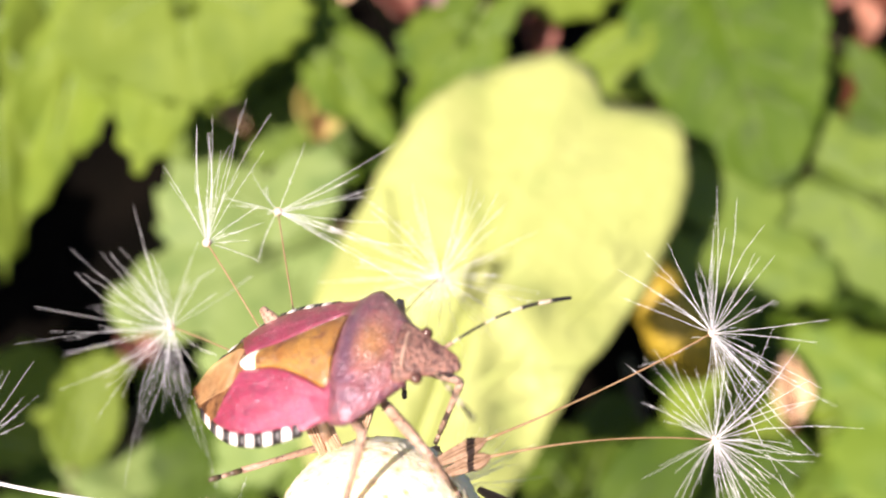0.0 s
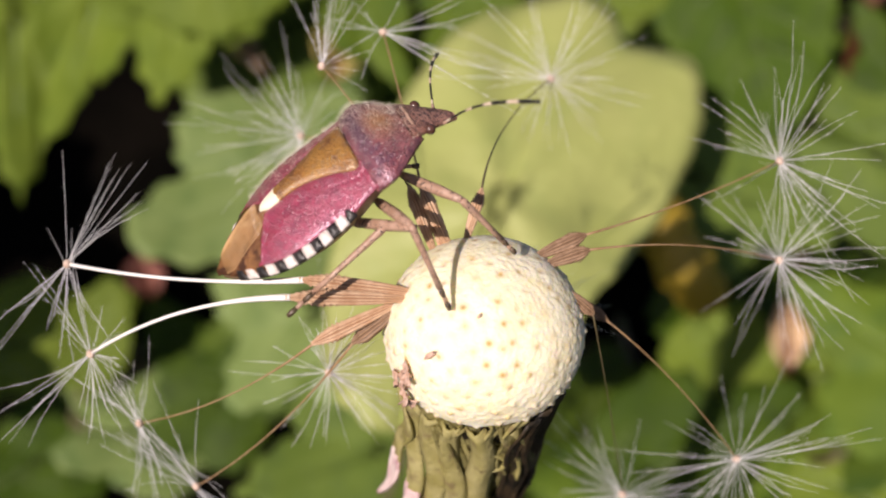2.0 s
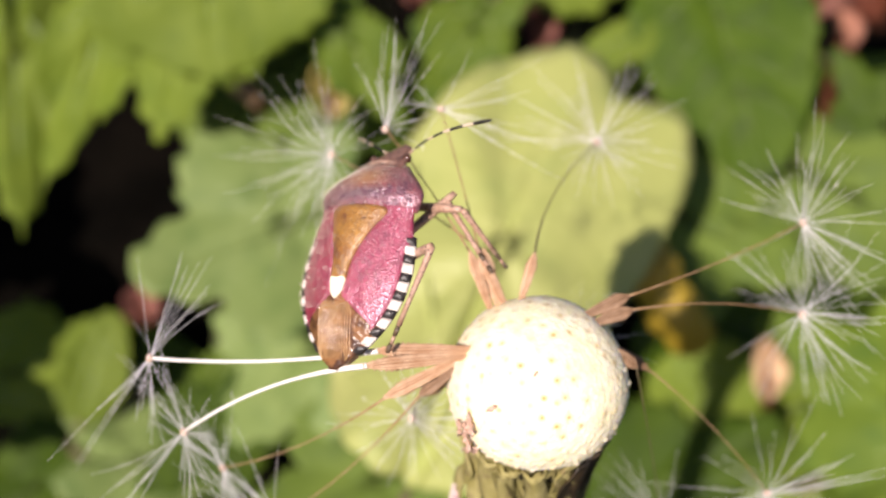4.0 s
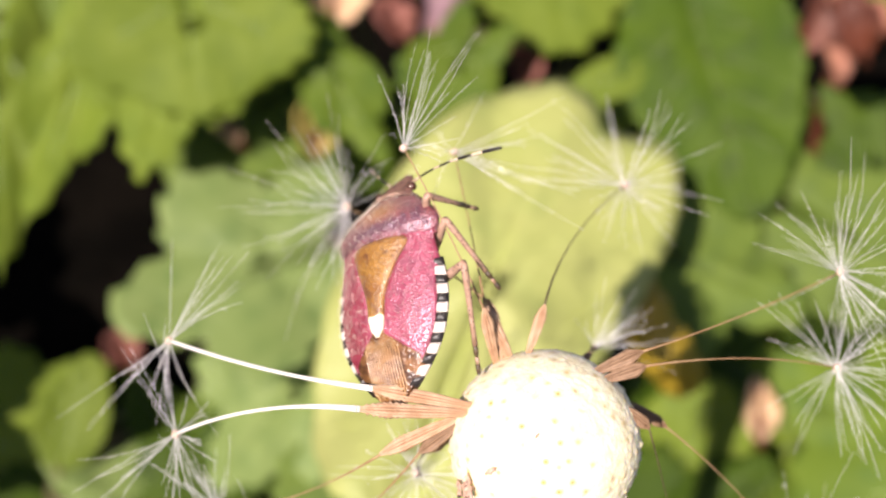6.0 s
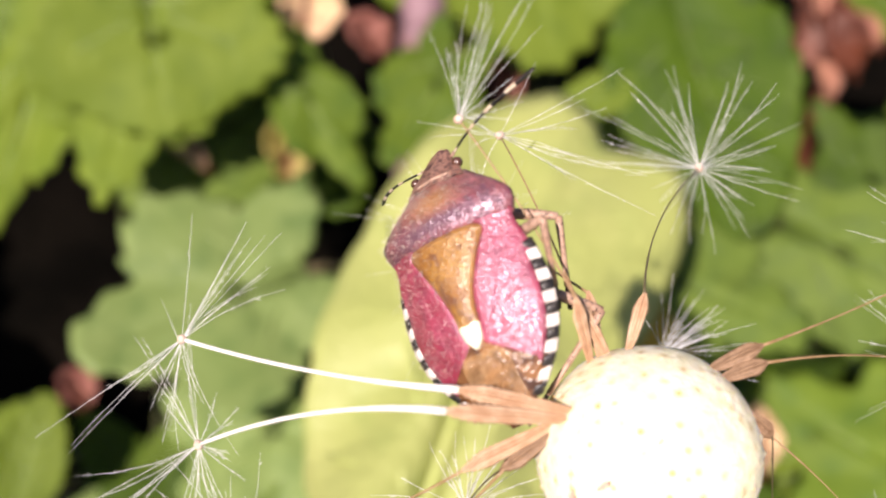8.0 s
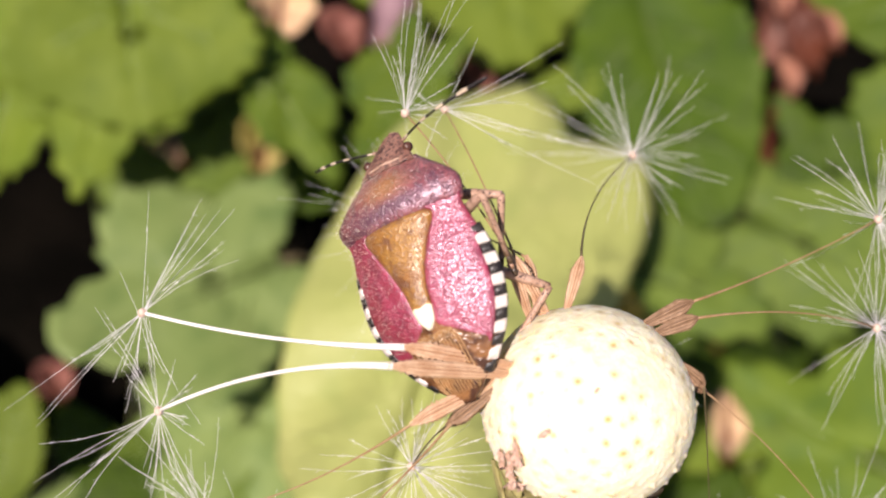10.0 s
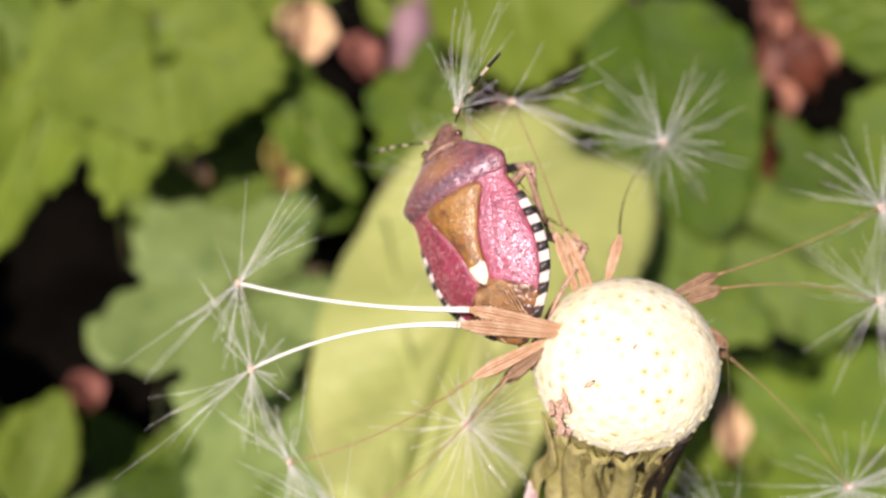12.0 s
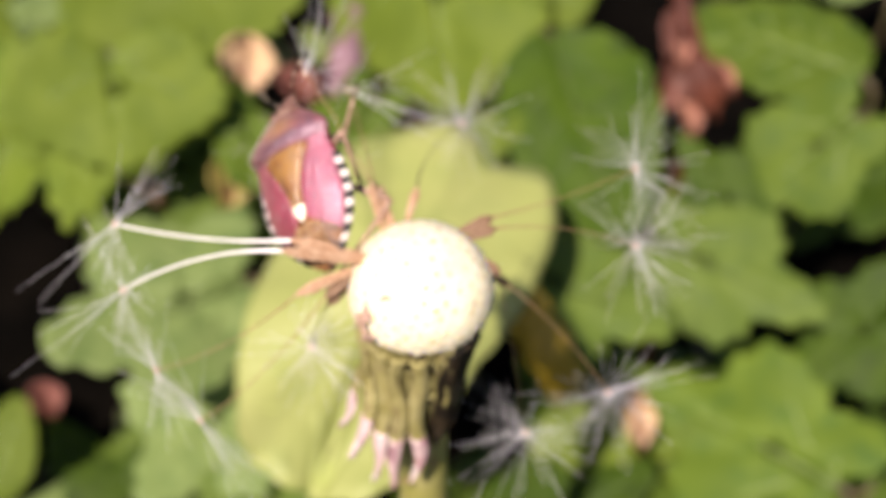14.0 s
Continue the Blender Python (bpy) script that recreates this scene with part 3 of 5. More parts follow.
def bract(a, length, width, flare, material, seed, curl=0.0, drop=0.0, tip=False, base=0.0034):
    """A bent-down strap-shaped bract that starts under the receptacle at the angle a, with a keel and a pointed end."""
    out = Vector((math.cos(a), math.sin(a), 0))
    side = Vector((-math.sin(a), math.cos(a), 0))
    nu, nv = 18, 7
    bends = random.Random(seed)
    cup, twist = bends.choice((-1, 1)) * bends.uniform(0.00012, 0.00034), 0.0 if tip else bends.uniform(-0.0005, 0.0005)

    def strip(s0, s1, proud):
        verts = []
        for i in range(nu):
            s = s0 + (s1 - s0) * i / (nu - 1)
            w = width * (0.8 + 0.4 * math.sin(math.pi * min(1, s * 1.1))) * (1 - 0.9 * max(0, s - 0.75) / 0.25)
            rad = base - 0.0021 * s + flare * s ** 1.6
            z = -0.0011 - drop - length * s + curl * max(0, s - 0.6) ** 2 * length * 4
            for j in range(nv):
                q = 2 * j / (nv - 1) - 1
                keel = 0.00010 * math.exp(-(q / 0.25) ** 2) + cup * q * q + twist * q * s
                p = HEAD + out * (rad + proud + keel + 0.00020 * noise.noise(Vector((s * 5, q * 2, seed)))) + side * (q * w / 2 + 0.0017 * noise.noise(Vector((s * 2.0, 0, seed))))
                verts.append((p.x, p.y, p.z + z))
        return verts

    ob = part("bract", mesh_of("bract", strip(0, 1, 0), grid_faces(nu, nv), material), dandelion)
    ob.modifiers.new("thickness", "SOLIDIFY").thickness = 0.00012
    if tip:
        end = part("bract_tip", mesh_of("bract_tip", strip(0.62, 1, 0.00004), grid_faces(nu, nv), "bract_tip"), ob, "withered pinkish-white bract tip")
        end.modifiers.new("thickness", "SOLIDIFY").thickness = 0.00012


# core coloured near black for the shade between the bracts
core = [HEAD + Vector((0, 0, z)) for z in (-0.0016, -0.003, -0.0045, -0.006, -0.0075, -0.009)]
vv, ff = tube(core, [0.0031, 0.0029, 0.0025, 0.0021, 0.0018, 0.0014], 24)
part("involucre", mesh_of("involucre", vv, ff, "bract_shade"), dandelion, "shrivelled cup under the receptacle, near black with painted shade")
brnd = random.Random(9)
for i in range(26):
    a = 2 * math.pi * i / 26 + brnd.uniform(-0.09, 0.09)
    if 4.3 < a < 5.6:
        # short strips curling over the dark cup
        bract(a, brnd.uniform(0.0040, 0.0066), brnd.uniform(0.00050, 0.00105), brnd.uniform(0.0006, 0.0013), brnd.choice(("bract", "bract", "bract_pale")), 300 + i, curl=brnd.uniform(0.0, 0.25))
    elif a >= 5.6:
        # right-hand bracts mostly darkened, the shadow side painted into them
        bract(a, brnd.uniform(0.0055, 0.0080), brnd.uniform(0.0005, 0.0010), brnd.uniform(-0.0001, 0.0004), brnd.choice(("bract_shade", "bract_shade", "bract")), 300 + i)
    else:
        bract(a, brnd.uniform(0.0048, 0.0080), brnd.uniform(0.00040, 0.00085), brnd.uniform(-0.0002, 0.0006), brnd.choice(("bract", "bract", "bract_pale")), 300 + i)
# inner ring in the same painted-shade colour, seen through the gaps
for i in range(12):
    a = 2 * math.pi * (i + 0.4) / 12
    bract(a, brnd.uniform(0.0045, 0.0075), brnd.uniform(0.0005, 0.0008), brnd.uniform(-0.0004, 0.0002), "bract_shade", 330 + i, drop=0.0004, base=0.0032)
for a, ln, fl in ((3.45, 0.0078, 0.0032), (3.75, 0.0092, 0.0033), (4.05, 0.0106, 0.0027), (4.33, 0.0114, 0.0021), (4.62, 0.0112, 0.0016)):
    bract(a, ln, 0.00085, fl, "bract_pale", int(a * 100), curl=0.06, drop=0.001, tip=True)
for a, ln, fl in ((4.18, 0.0092, 0.0010), (4.40, 0.0078, 0.0006), (5.05, 0.0088, 0.0002)):
    bract(a, ln, 0.00060, fl, "bract", int(a * 100), curl=0.06, drop=0.0012, base=0.0033)
# more right-hand bracts with the shadow in their colour
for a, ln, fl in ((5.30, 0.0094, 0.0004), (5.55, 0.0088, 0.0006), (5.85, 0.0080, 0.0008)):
    bract(a, ln, 0.0009, fl, "bract_shade", int(a * 100), curl=0.05, drop=0.0008)


OUTER_SEEDS = {
    "d": ((-2.866, 0.032, 2.245), (-6.851, -0.153, 3.593), (-16.596, 3.924, 1.143)),
    "e": ((-3.006, -0.190, 2.085), (-7.259, -1.192, 3.777), (-15.953, 1.051, -1.230)),
    "g": ((-3.443, 0.056, 1.447), (-6.531, -1.562, 1.032), (-14.556, -0.586, -5.689)),
    "f": ((-3.452, -0.208, 1.201), (-5.3, -0.35, -0.615), (-6.80, 0.25, -4.05)),
    "i": ((-3.497, -0.232, 1.323), (-5.065, -0.931, 0.291), (-12.135, -2.235, -8.085)),
    "k": ((-1.996, 2.328, 2.020), (-3.024, 4.094, 3.909), (-6.955, 10.080, 5.031)),
    "j": ((-1.421, 2.478, 2.255), (-2.564, 4.017, 3.893), (-4.475, 12.928, 4.003)),
}
RIM_SEEDS = {
    "a": ((-0.736, 2.535, 2.460), (-0.061, 4.455, 3.392), (3.584, 14.146, 0.864)),
    "b": ((2.013, 1.775, 2.421), (3.899, 2.533, 2.867), (12.418, 7.593, 2.214)),
    "c": ((2.408, 1.501, 2.275), (4.041, 2.066, 2.504), (12.649, 5.248, -1.520)),
    "h": ((3.45, 2.70, -0.90), (5.20, 2.30, -2.10), (11.009, -0.863, -7.482)),
    "q": ((-1.687, 2.420, 2.156), (-2.681, 4.572, 3.284), (-10.204, 11.652, -1.159)),
    "m": ((1.3, 3.3, 0.6), (1.9, 4.8, -0.2), (2.2, 8.4, -4.5)),
    "l": ((3.277, 0.549, 1.660), (4.222, 0.189, 0.856), (6.754, 0.355, -12.460)),
}
DARK_BEAK = {"a": "beak_dark", "h": "beak_tan", "l": "beak_dark", "f": "beak_dark", "d": "beak_white", "e": "beak_white"}
DARK_ACHENE = {"f", "i", "h", "l", "b", "c"}
BOWS = {"d": (0, 0, -0.45), "e": (0, 0, 0.85), "g": (0, 0, -0.8), "i": (0, 0, -0.9), "h": (0.1, 0, 0.45), "b": (0, 0, -0.3), "c": (0, 0, 0.6), "a": (-0.6, 0, 0.2)}
SEED_OBJECTS = {}


# seeds whose hairs have blown into bundles: directions and share of spread
BUNDLES = {
    "d": (((0.66, 0.52, 0.54), 0.13, 1.15), ((0.60, 0.50, 0.62), 0.22, 1.0), ((-0.75, -0.42, -0.50), 0.09, 1.25), ((-0.05, -0.65, -0.75), 0.16, 0.9), ((-0.35, -0.55, -0.75), 0.35, 0.7)),
    "e": (((-0.40, 0.62, 0.66), 0.13, 1.0), ((0.28, -0.60, -0.74), 0.18, 0.8), ((-0.05, -0.60, -0.75), 0.40, 0.7), ((-0.82, -0.38, -0.42), 0.10, 1.2), ((0.5, 0.2, 0.1), 0.5, 0.35)),
    "g": (((0.3, -0.45, -0.8), 0.25, 0.9), ((-0.3, 0.5, 0.75), 0.45, 0.7)),
    "i": (((0.55, -0.40, -0.75), 0.16, 1.2), ((-0.45, 0.4, 0.75), 0.25, 1.0)),
    "k": (((0.26, 0.6, 0.75), 0.10, 1.1), ((-0.15, 0.6, 0.75), 0.16, 0.9), ((0.34, 0.55, 0.65), 0.14, 0.9), ((-0.3, 0.4, 0.5), 0.5, 0.6), ((0.5, 0.1, 0.1), 0.5, 0.45)),
    "j": (((0.9, -0.25, -0.35), 0.14, 1.2), ((0.95, 0.1, 0.1), 0.4, 1.0), ((-0.5, 0.3, -0.2), 0.5, 0.6)),
    "f": (((0.55, -0.3, -0.7), 0.3, 0.9), ((-0.5, -0.2, -0.5), 0.6, 0.8), ((0.6, 0.2, 0.5), 0.7, 0.8), ((0.0, 0.4, 0.5), 0.7, 0.6)),
    "q": (((-0.8, 0.1, 0.12), 0.45, 0.95), ((-0.4, 0.45, 0.55), 0.4, 1.0), ((-0.75, -0.3, -0.35), 0.35, 0.95), ((-0.25, 0.5, 0.6), 0.5, 0.6), ((-0.45, -0.5, -0.6), 0.3, 1.1), ((0.05, -0.6, -0.7), 0.25, 0.7)),
    "m": (((0.75, 0.45, 0.45), 0.28, 0.65), ((0.35, 0.6, 0.65), 0.4, 0.5), ((0.9, 0.1, 0.1), 0.3, 0.75)),
}


def make_seed(key, base, tip, hub, seed):
    """A seed: a ribbed spiny achene, a long thin beak and a parachute of hairs. Its origin is its foot on the receptacle."""
    rnd = random.Random(seed)
    foot = HEAD + Vector(base) * MM
    tip_v, hub_v = Vector(tip) * MM - Vector(base) * MM, Vector(hub) * MM - Vector(base) * MM
    d = tip_v.normalized()
    ln = tip_v.length
    # achene
    slim = 0.00016 if key in ("h", "l", "m") else 0.00019
    verts, faces = [], []
    sides, nu = 60, 56
    side = d.orthogonal().normalized()
    up = d.cross(side)
    for i in range(nu):
        s = i / (nu - 1)
        r = slim * (0.50 + 0.50 * math.sin(math.pi * 0.5 * min(1, s / 0.6))) * (1 if s < 0.72 else 1 - 0.72 * ((s - 0.72) / 0.28) ** 1.2)
        for k in range(sides):
            a = 2 * math.pi * k / sides
            rib = 1 + 0.26 * math.cos(a * 10) + (0.55 * max(0, math.sin(s * 120 + 1.3 * math.cos(a * 5))) * max(0, math.cos(a * 10)) * min(1, (s - 0.55) * 6) if 0.55 < s < 0.93 else 0)
            p = d * (ln * s) + (side * math.cos(a) * 1.2 + up * math.sin(a) * 0.75) * r * rib
            verts.append(p)
    faces = grid_faces(nu, sides, wrap=True)
    faces += [tuple(reversed(range(sides))), tuple((nu - 1) * sides + k for k in range(sides))]
    achene = part("seed", mesh_of("seed", verts, faces, "achene_dark" if key in DARK_ACHENE else "achene"), dandelion,
                  "brown ribbed seed with beak and white hair parachute", Matrix.Translation(foot))
    furrow = achene.data.attributes.new("furrow", "FLOAT", "POINT")
    furrow.data.foreach_set("value", [max(0.0, -math.cos(20 * math.pi * (k % sides) / sides)) for k in range(nu * sides)])
    # beak
    pts = curve(tip_v * 0.96, hub_v, Vector(BOWS.get(key, (0, 0, 0.3))) * MM, 14)
    thick = 0.000085 if key in ("d", "e") else 0.000025 if key in ("h", "l") else 0.000035
    vv, ff = tube(pts, [thick * (1.6 - 0.75 * min(1, i / 5)) for i in range(15)], 7)
    part("beak", mesh_of("beak", vv, ff, DARK_BEAK.get(key, "beak_tan")), achene)
    # hub and hairs
    ax = (pts[-1] - pts[-3]).normalized()
    vv, ff = [], []
    nh = 9
    for i in range(nh):
        s = i / (nh - 1)
        th = math.pi * s
        for k in range(12):
            a = 2 * math.pi * k / 12
            o = ax.orthogonal().normalized()
            q = ax.cross(o)
            vv.append(hub_v - ax * math.cos(th) * 0.00016 + (o * math.cos(a) + q * math.sin(a)) * max(0.002, math.sin(th)) * 0.00019 * (1 + 0.15 * math.sin(a * 6)))
    ff = grid_faces(nh, 12, wrap=True)
    part("hub", mesh_of("hub", vv, ff, "hub"), achene)
    vv, ff = [], []
    o = ax.orthogonal().normalized()
    q = ax.cross(o)
    bundles = BUNDLES.get(key)
    for i in range({"k": 27, "j": 20, "f": 64, "q": 72, "d": 26, "e": 30}.get(key, 32) if bundles else 60):
        a = 2.39996 * (i - i % 3 * 0.93) + rnd.uniform(-0.45, 0.45)
        el = rnd.gauss(0.25, 0.33)
        v = (o * math.cos(a) + q * math.sin(a)) * math.cos(el) + ax * math.sin(el)
        if bundles:
            aim, wide, reach = bundles[i % len(bundles)]
            v = (Vector(aim).normalized() + Vector((rnd.gauss(0, 1), rnd.gauss(0, 1), rnd.gauss(0, 1))) * wide).normalized()
        hl = rnd.uniform(0.0026, 0.0056) * (reach if bundles else 1)
        bend = Vector((rnd.uniform(-1, 1), rnd.uniform(-1, 1), rnd.uniform(-1, 1))) * hl * (0.34 if key == "q" else 0.20)
        hp = [hub_v + v * 0.00012 + v * hl * s + bend * s * s for s in (0, 0.35, 0.7, 1.0)]
        fine = 0.72 if key in ("q", "k") else 1.0
        tube(hp, [0.0000108 * fine, 0.0000090 * fine, 0.0000070 * fine, 0.000004], 4, vv, ff, cap=False)
        for b in range(14):
            s = rnd.uniform(0.25, 0.98)
            p = hub_v + v * hl * s + bend * s * s
            e = (v + Vector((rnd.uniform(-1, 1), rnd.uniform(-1, 1), rnd.uniform(-1, 1))) * 0.7).normalized() * rnd.uniform(0.00014, 0.00024)
            w = e.orthogonal().normalized() * 0.000007
            n0 = len(vv)
            vv += [p + w, p - w, p + e]
            ff.append((n0, n0 + 1, n0 + 2))
    pap = part("pappus", mesh_of("pappus", vv, ff, "pappus"), achene, "white parachute of fine barbed hairs")
    pap["kind"] = "stuff"
    SEED_OBJECTS[key] = (achene, foot)


for i, (key, (b, t, h)) in enumerate([*OUTER_SEEDS.items(), *RIM_SEEDS.items()]):
    make_seed(key, b, t, h, 60 + i)


def chaff(direction, size, seed):
    rnd = random.Random(seed)
    d = Vector(direction).normalized()
    p = HEAD + Vector((d.x * RX, d.y * RX, d.z * RZ)) * 1.01
    side = d.orthogonal().normalized()
    up = d.cross(side)
    verts = []
    nu, nv = 9, 7
    for i in range(nu):
        for j in range(nv):
            u, v = i / (nu - 1) - 0.5, j / (nv - 1) - 0.5
            ragged = 1 + 0.7 * noise.noise(Vector((u * 4, v * 4, seed)))
            lift = 0.10 + 0.35 * (u + 0.5) ** 2 + 0.30 * noise.noise(Vector((u * 5, v * 6, seed + 3))) + 0.5 * v * v
            verts.append(p + side * u * size * ragged + up * (v * 0.55 + 0.2 * u * u) * size * ragged * (1 - 1.6 * u * u) + d * lift * size)
    ob = part("chaff", mesh_of("chaff", verts, grid_faces(nu, nv), "chaff"), dandelion, "brown papery scrap")
    mod = ob.modifiers.new("thickness", "SOLIDIFY")
    mod.thickness = 0.00005


for i, (d, s) in enumerate((((-0.51, -0.70, 0.56), 0.0004), ((-0.06, -0.48, 0.90), 0.00020), ((-0.70, -0.68, 0.24), 0.0008), ((-0.72, -0.69, -0.08), 0.0008),
                            ((-0.74, -0.66, 0.10), 0.0006), ((-0.68, -0.70, -0.20), 0.0007), ((-0.80, -0.58, 0.02), 0.0006))):
    chaff(d, s, 500 + i)

# ---- shield bug ----
insect = new("shield_bug")
tagged(insect, "hairy reddish-purple shield bug with ochre scutellum and banded edges", "insect")


def lerp_table(table, y):
    """A smooth curve through (y, value) pairs that are given from high y to low."""
    n = len(table)
    if y >= table[0][0]:
        return table[0][1]
    for k in range(n - 1):
        (y0, a), (y1, b) = table[k], table[k + 1]
        if y >= y1:
            s = (y - y0) / (y1 - y0)
            before, after = table[max(0, k - 1)], table[min(n - 1, k + 2)]
            m0 = (b - before[1]) / (y1 - before[0]) * (y1 - y0)
            m1 = (after[1] - a) / (after[0] - y0) * (y1 - y0)
            return (2 * s ** 3 - 3 * s * s + 1) * a + (s ** 3 - 2 * s * s + s) * m0 + (3 * s * s - 2 * s ** 3) * b + (s ** 3 - s * s) * m1
    return table[-1][1]


# half width, height of the middle and of the edge along the body, in mm (y forward, z up)
WIDTH = [(3.75, 1.10), (3.3, 1.62), (2.8, 2.22), (2.4, 2.62), (2.1, 2.78), (1.75, 2.72), (1.3, 2.58), (0.2, 2.80), (-1.2, 2.95), (-2.4, 2.75), (-3.4, 2.25), (-4.3, 1.50), (-4.9, 0.85), (-5.25, 0.25)]
RIDGE = [(3.75, 0.40), (2.8, 1.02), (1.9, 1.22), (1.3, 1.10), (0.0, 1.12), (-1.5, 1.0), (-2.6, 0.80), (-4.0, 0.35), (-5.25, -0.15)]
EDGE = [(3.75, 0.10), (2.25, 0.50), (1.3, 0.36), (0.0, 0.18), (-2.0, 0.02), (-5.25, -0.25)]


def back(x, y):
    w = max(0.2, lerp_table(WIDTH, y))
    e, r = lerp_table(EDGE, y), lerp_table(RIDGE, y)
    return e + (r - e) * (1 - min(1.0, abs(x) / w) ** 2.1)


def shell(name, material, y0, y1, left, right, lift=0.0, thick=0.12, nu=26, nv=15, label="", parent=None, dome=0.0, wob=0.0, groove=0.0, crease=0.35):
    """A plate on the insect's back between two edge curves x = left(y), right(y), with a rounded rim and a closed underside."""
    verts = []
    for i in range(nu):
        s = i / (nu - 1)
        y = y0 + (y1 - y0) * s
        a, b = left(y), right(y)
        for j in range(nv):
            q = j / (nv - 1)
            x = a + (b - a) * q
            rim = min(1.0, min(q, 1 - q) * nv / 2.5, min(s, 1 - s) * nu / 2.5)
            z = back(x, y) + lift + dome * (1 - (2 * q - 1) ** 2) - thick * 0.5 * (1 - rim) ** 2
            z += wob * noise.noise(Vector((x * 3, y * 3, 1))) - groove * (math.exp(-((q - crease) / 0.05) ** 2) + 0.5 * math.exp(-((q - crease - 0.3 * (0.5 - crease) / 0.15) / 0.05) ** 2))
            verts.append((x * MM, y * MM, z * MM))
    n = len(verts)
    for i in range(nu):
        s = i / (nu - 1)
        y = y0 + (y1 - y0) * s
        a, b = left(y), right(y)
        for j in range(nv):
            x = a + (b - a) * j / (nv - 1)
            verts.append((x * MM, y * MM, (back(x, y) + lift - thick) * MM))
    top = grid_faces(nu, nv)
    faces = [tuple(reversed(f)) for f in top] + [tuple(k + n for k in f) for f in top]
    rim = [j for j in range(nv)] + [i * nv + nv - 1 for i in range(1, nu)] + [(nu - 1) * nv + j for j in range(nv - 2, -1, -1)] + [i * nv for i in range(nu - 2, 0, -1)]
    for a, b in zip(rim, rim[1:] + rim[:1]):
        faces.append((a, b, b + n, a + n))
    me = mesh_of(name, verts, faces, material)
    bm = bmesh.new()
    bm.from_mesh(me)
    bmesh.ops.recalc_face_normals(bm, faces=bm.faces)
    bm.to_mesh(me)
    bm.free()
    return part(name, me, parent or insect, label)


def half(y):
    return lerp_table(WIDTH, y)


def scut(y):
    return lerp_table([(1.45, 1.30), (1.3, 1.50), (1.05, 1.46), (0.6, 1.20), (-0.4, 0.72), (-1.2, 0.47), (-1.9, 0.40), (-2.35, 0.28), (-2.58, 0.08)], y)


def inner(y):
    return scut(y) if y > -2.45 else min(0.18 + (-2.45 - y) * 1.5, half(y) - 0.42)


def wing_edge(y):
    return half(y) - (0.05 if y > 0.3 else 0.05 + 0.27 * min(1, (0.3 - y) / 0.8))


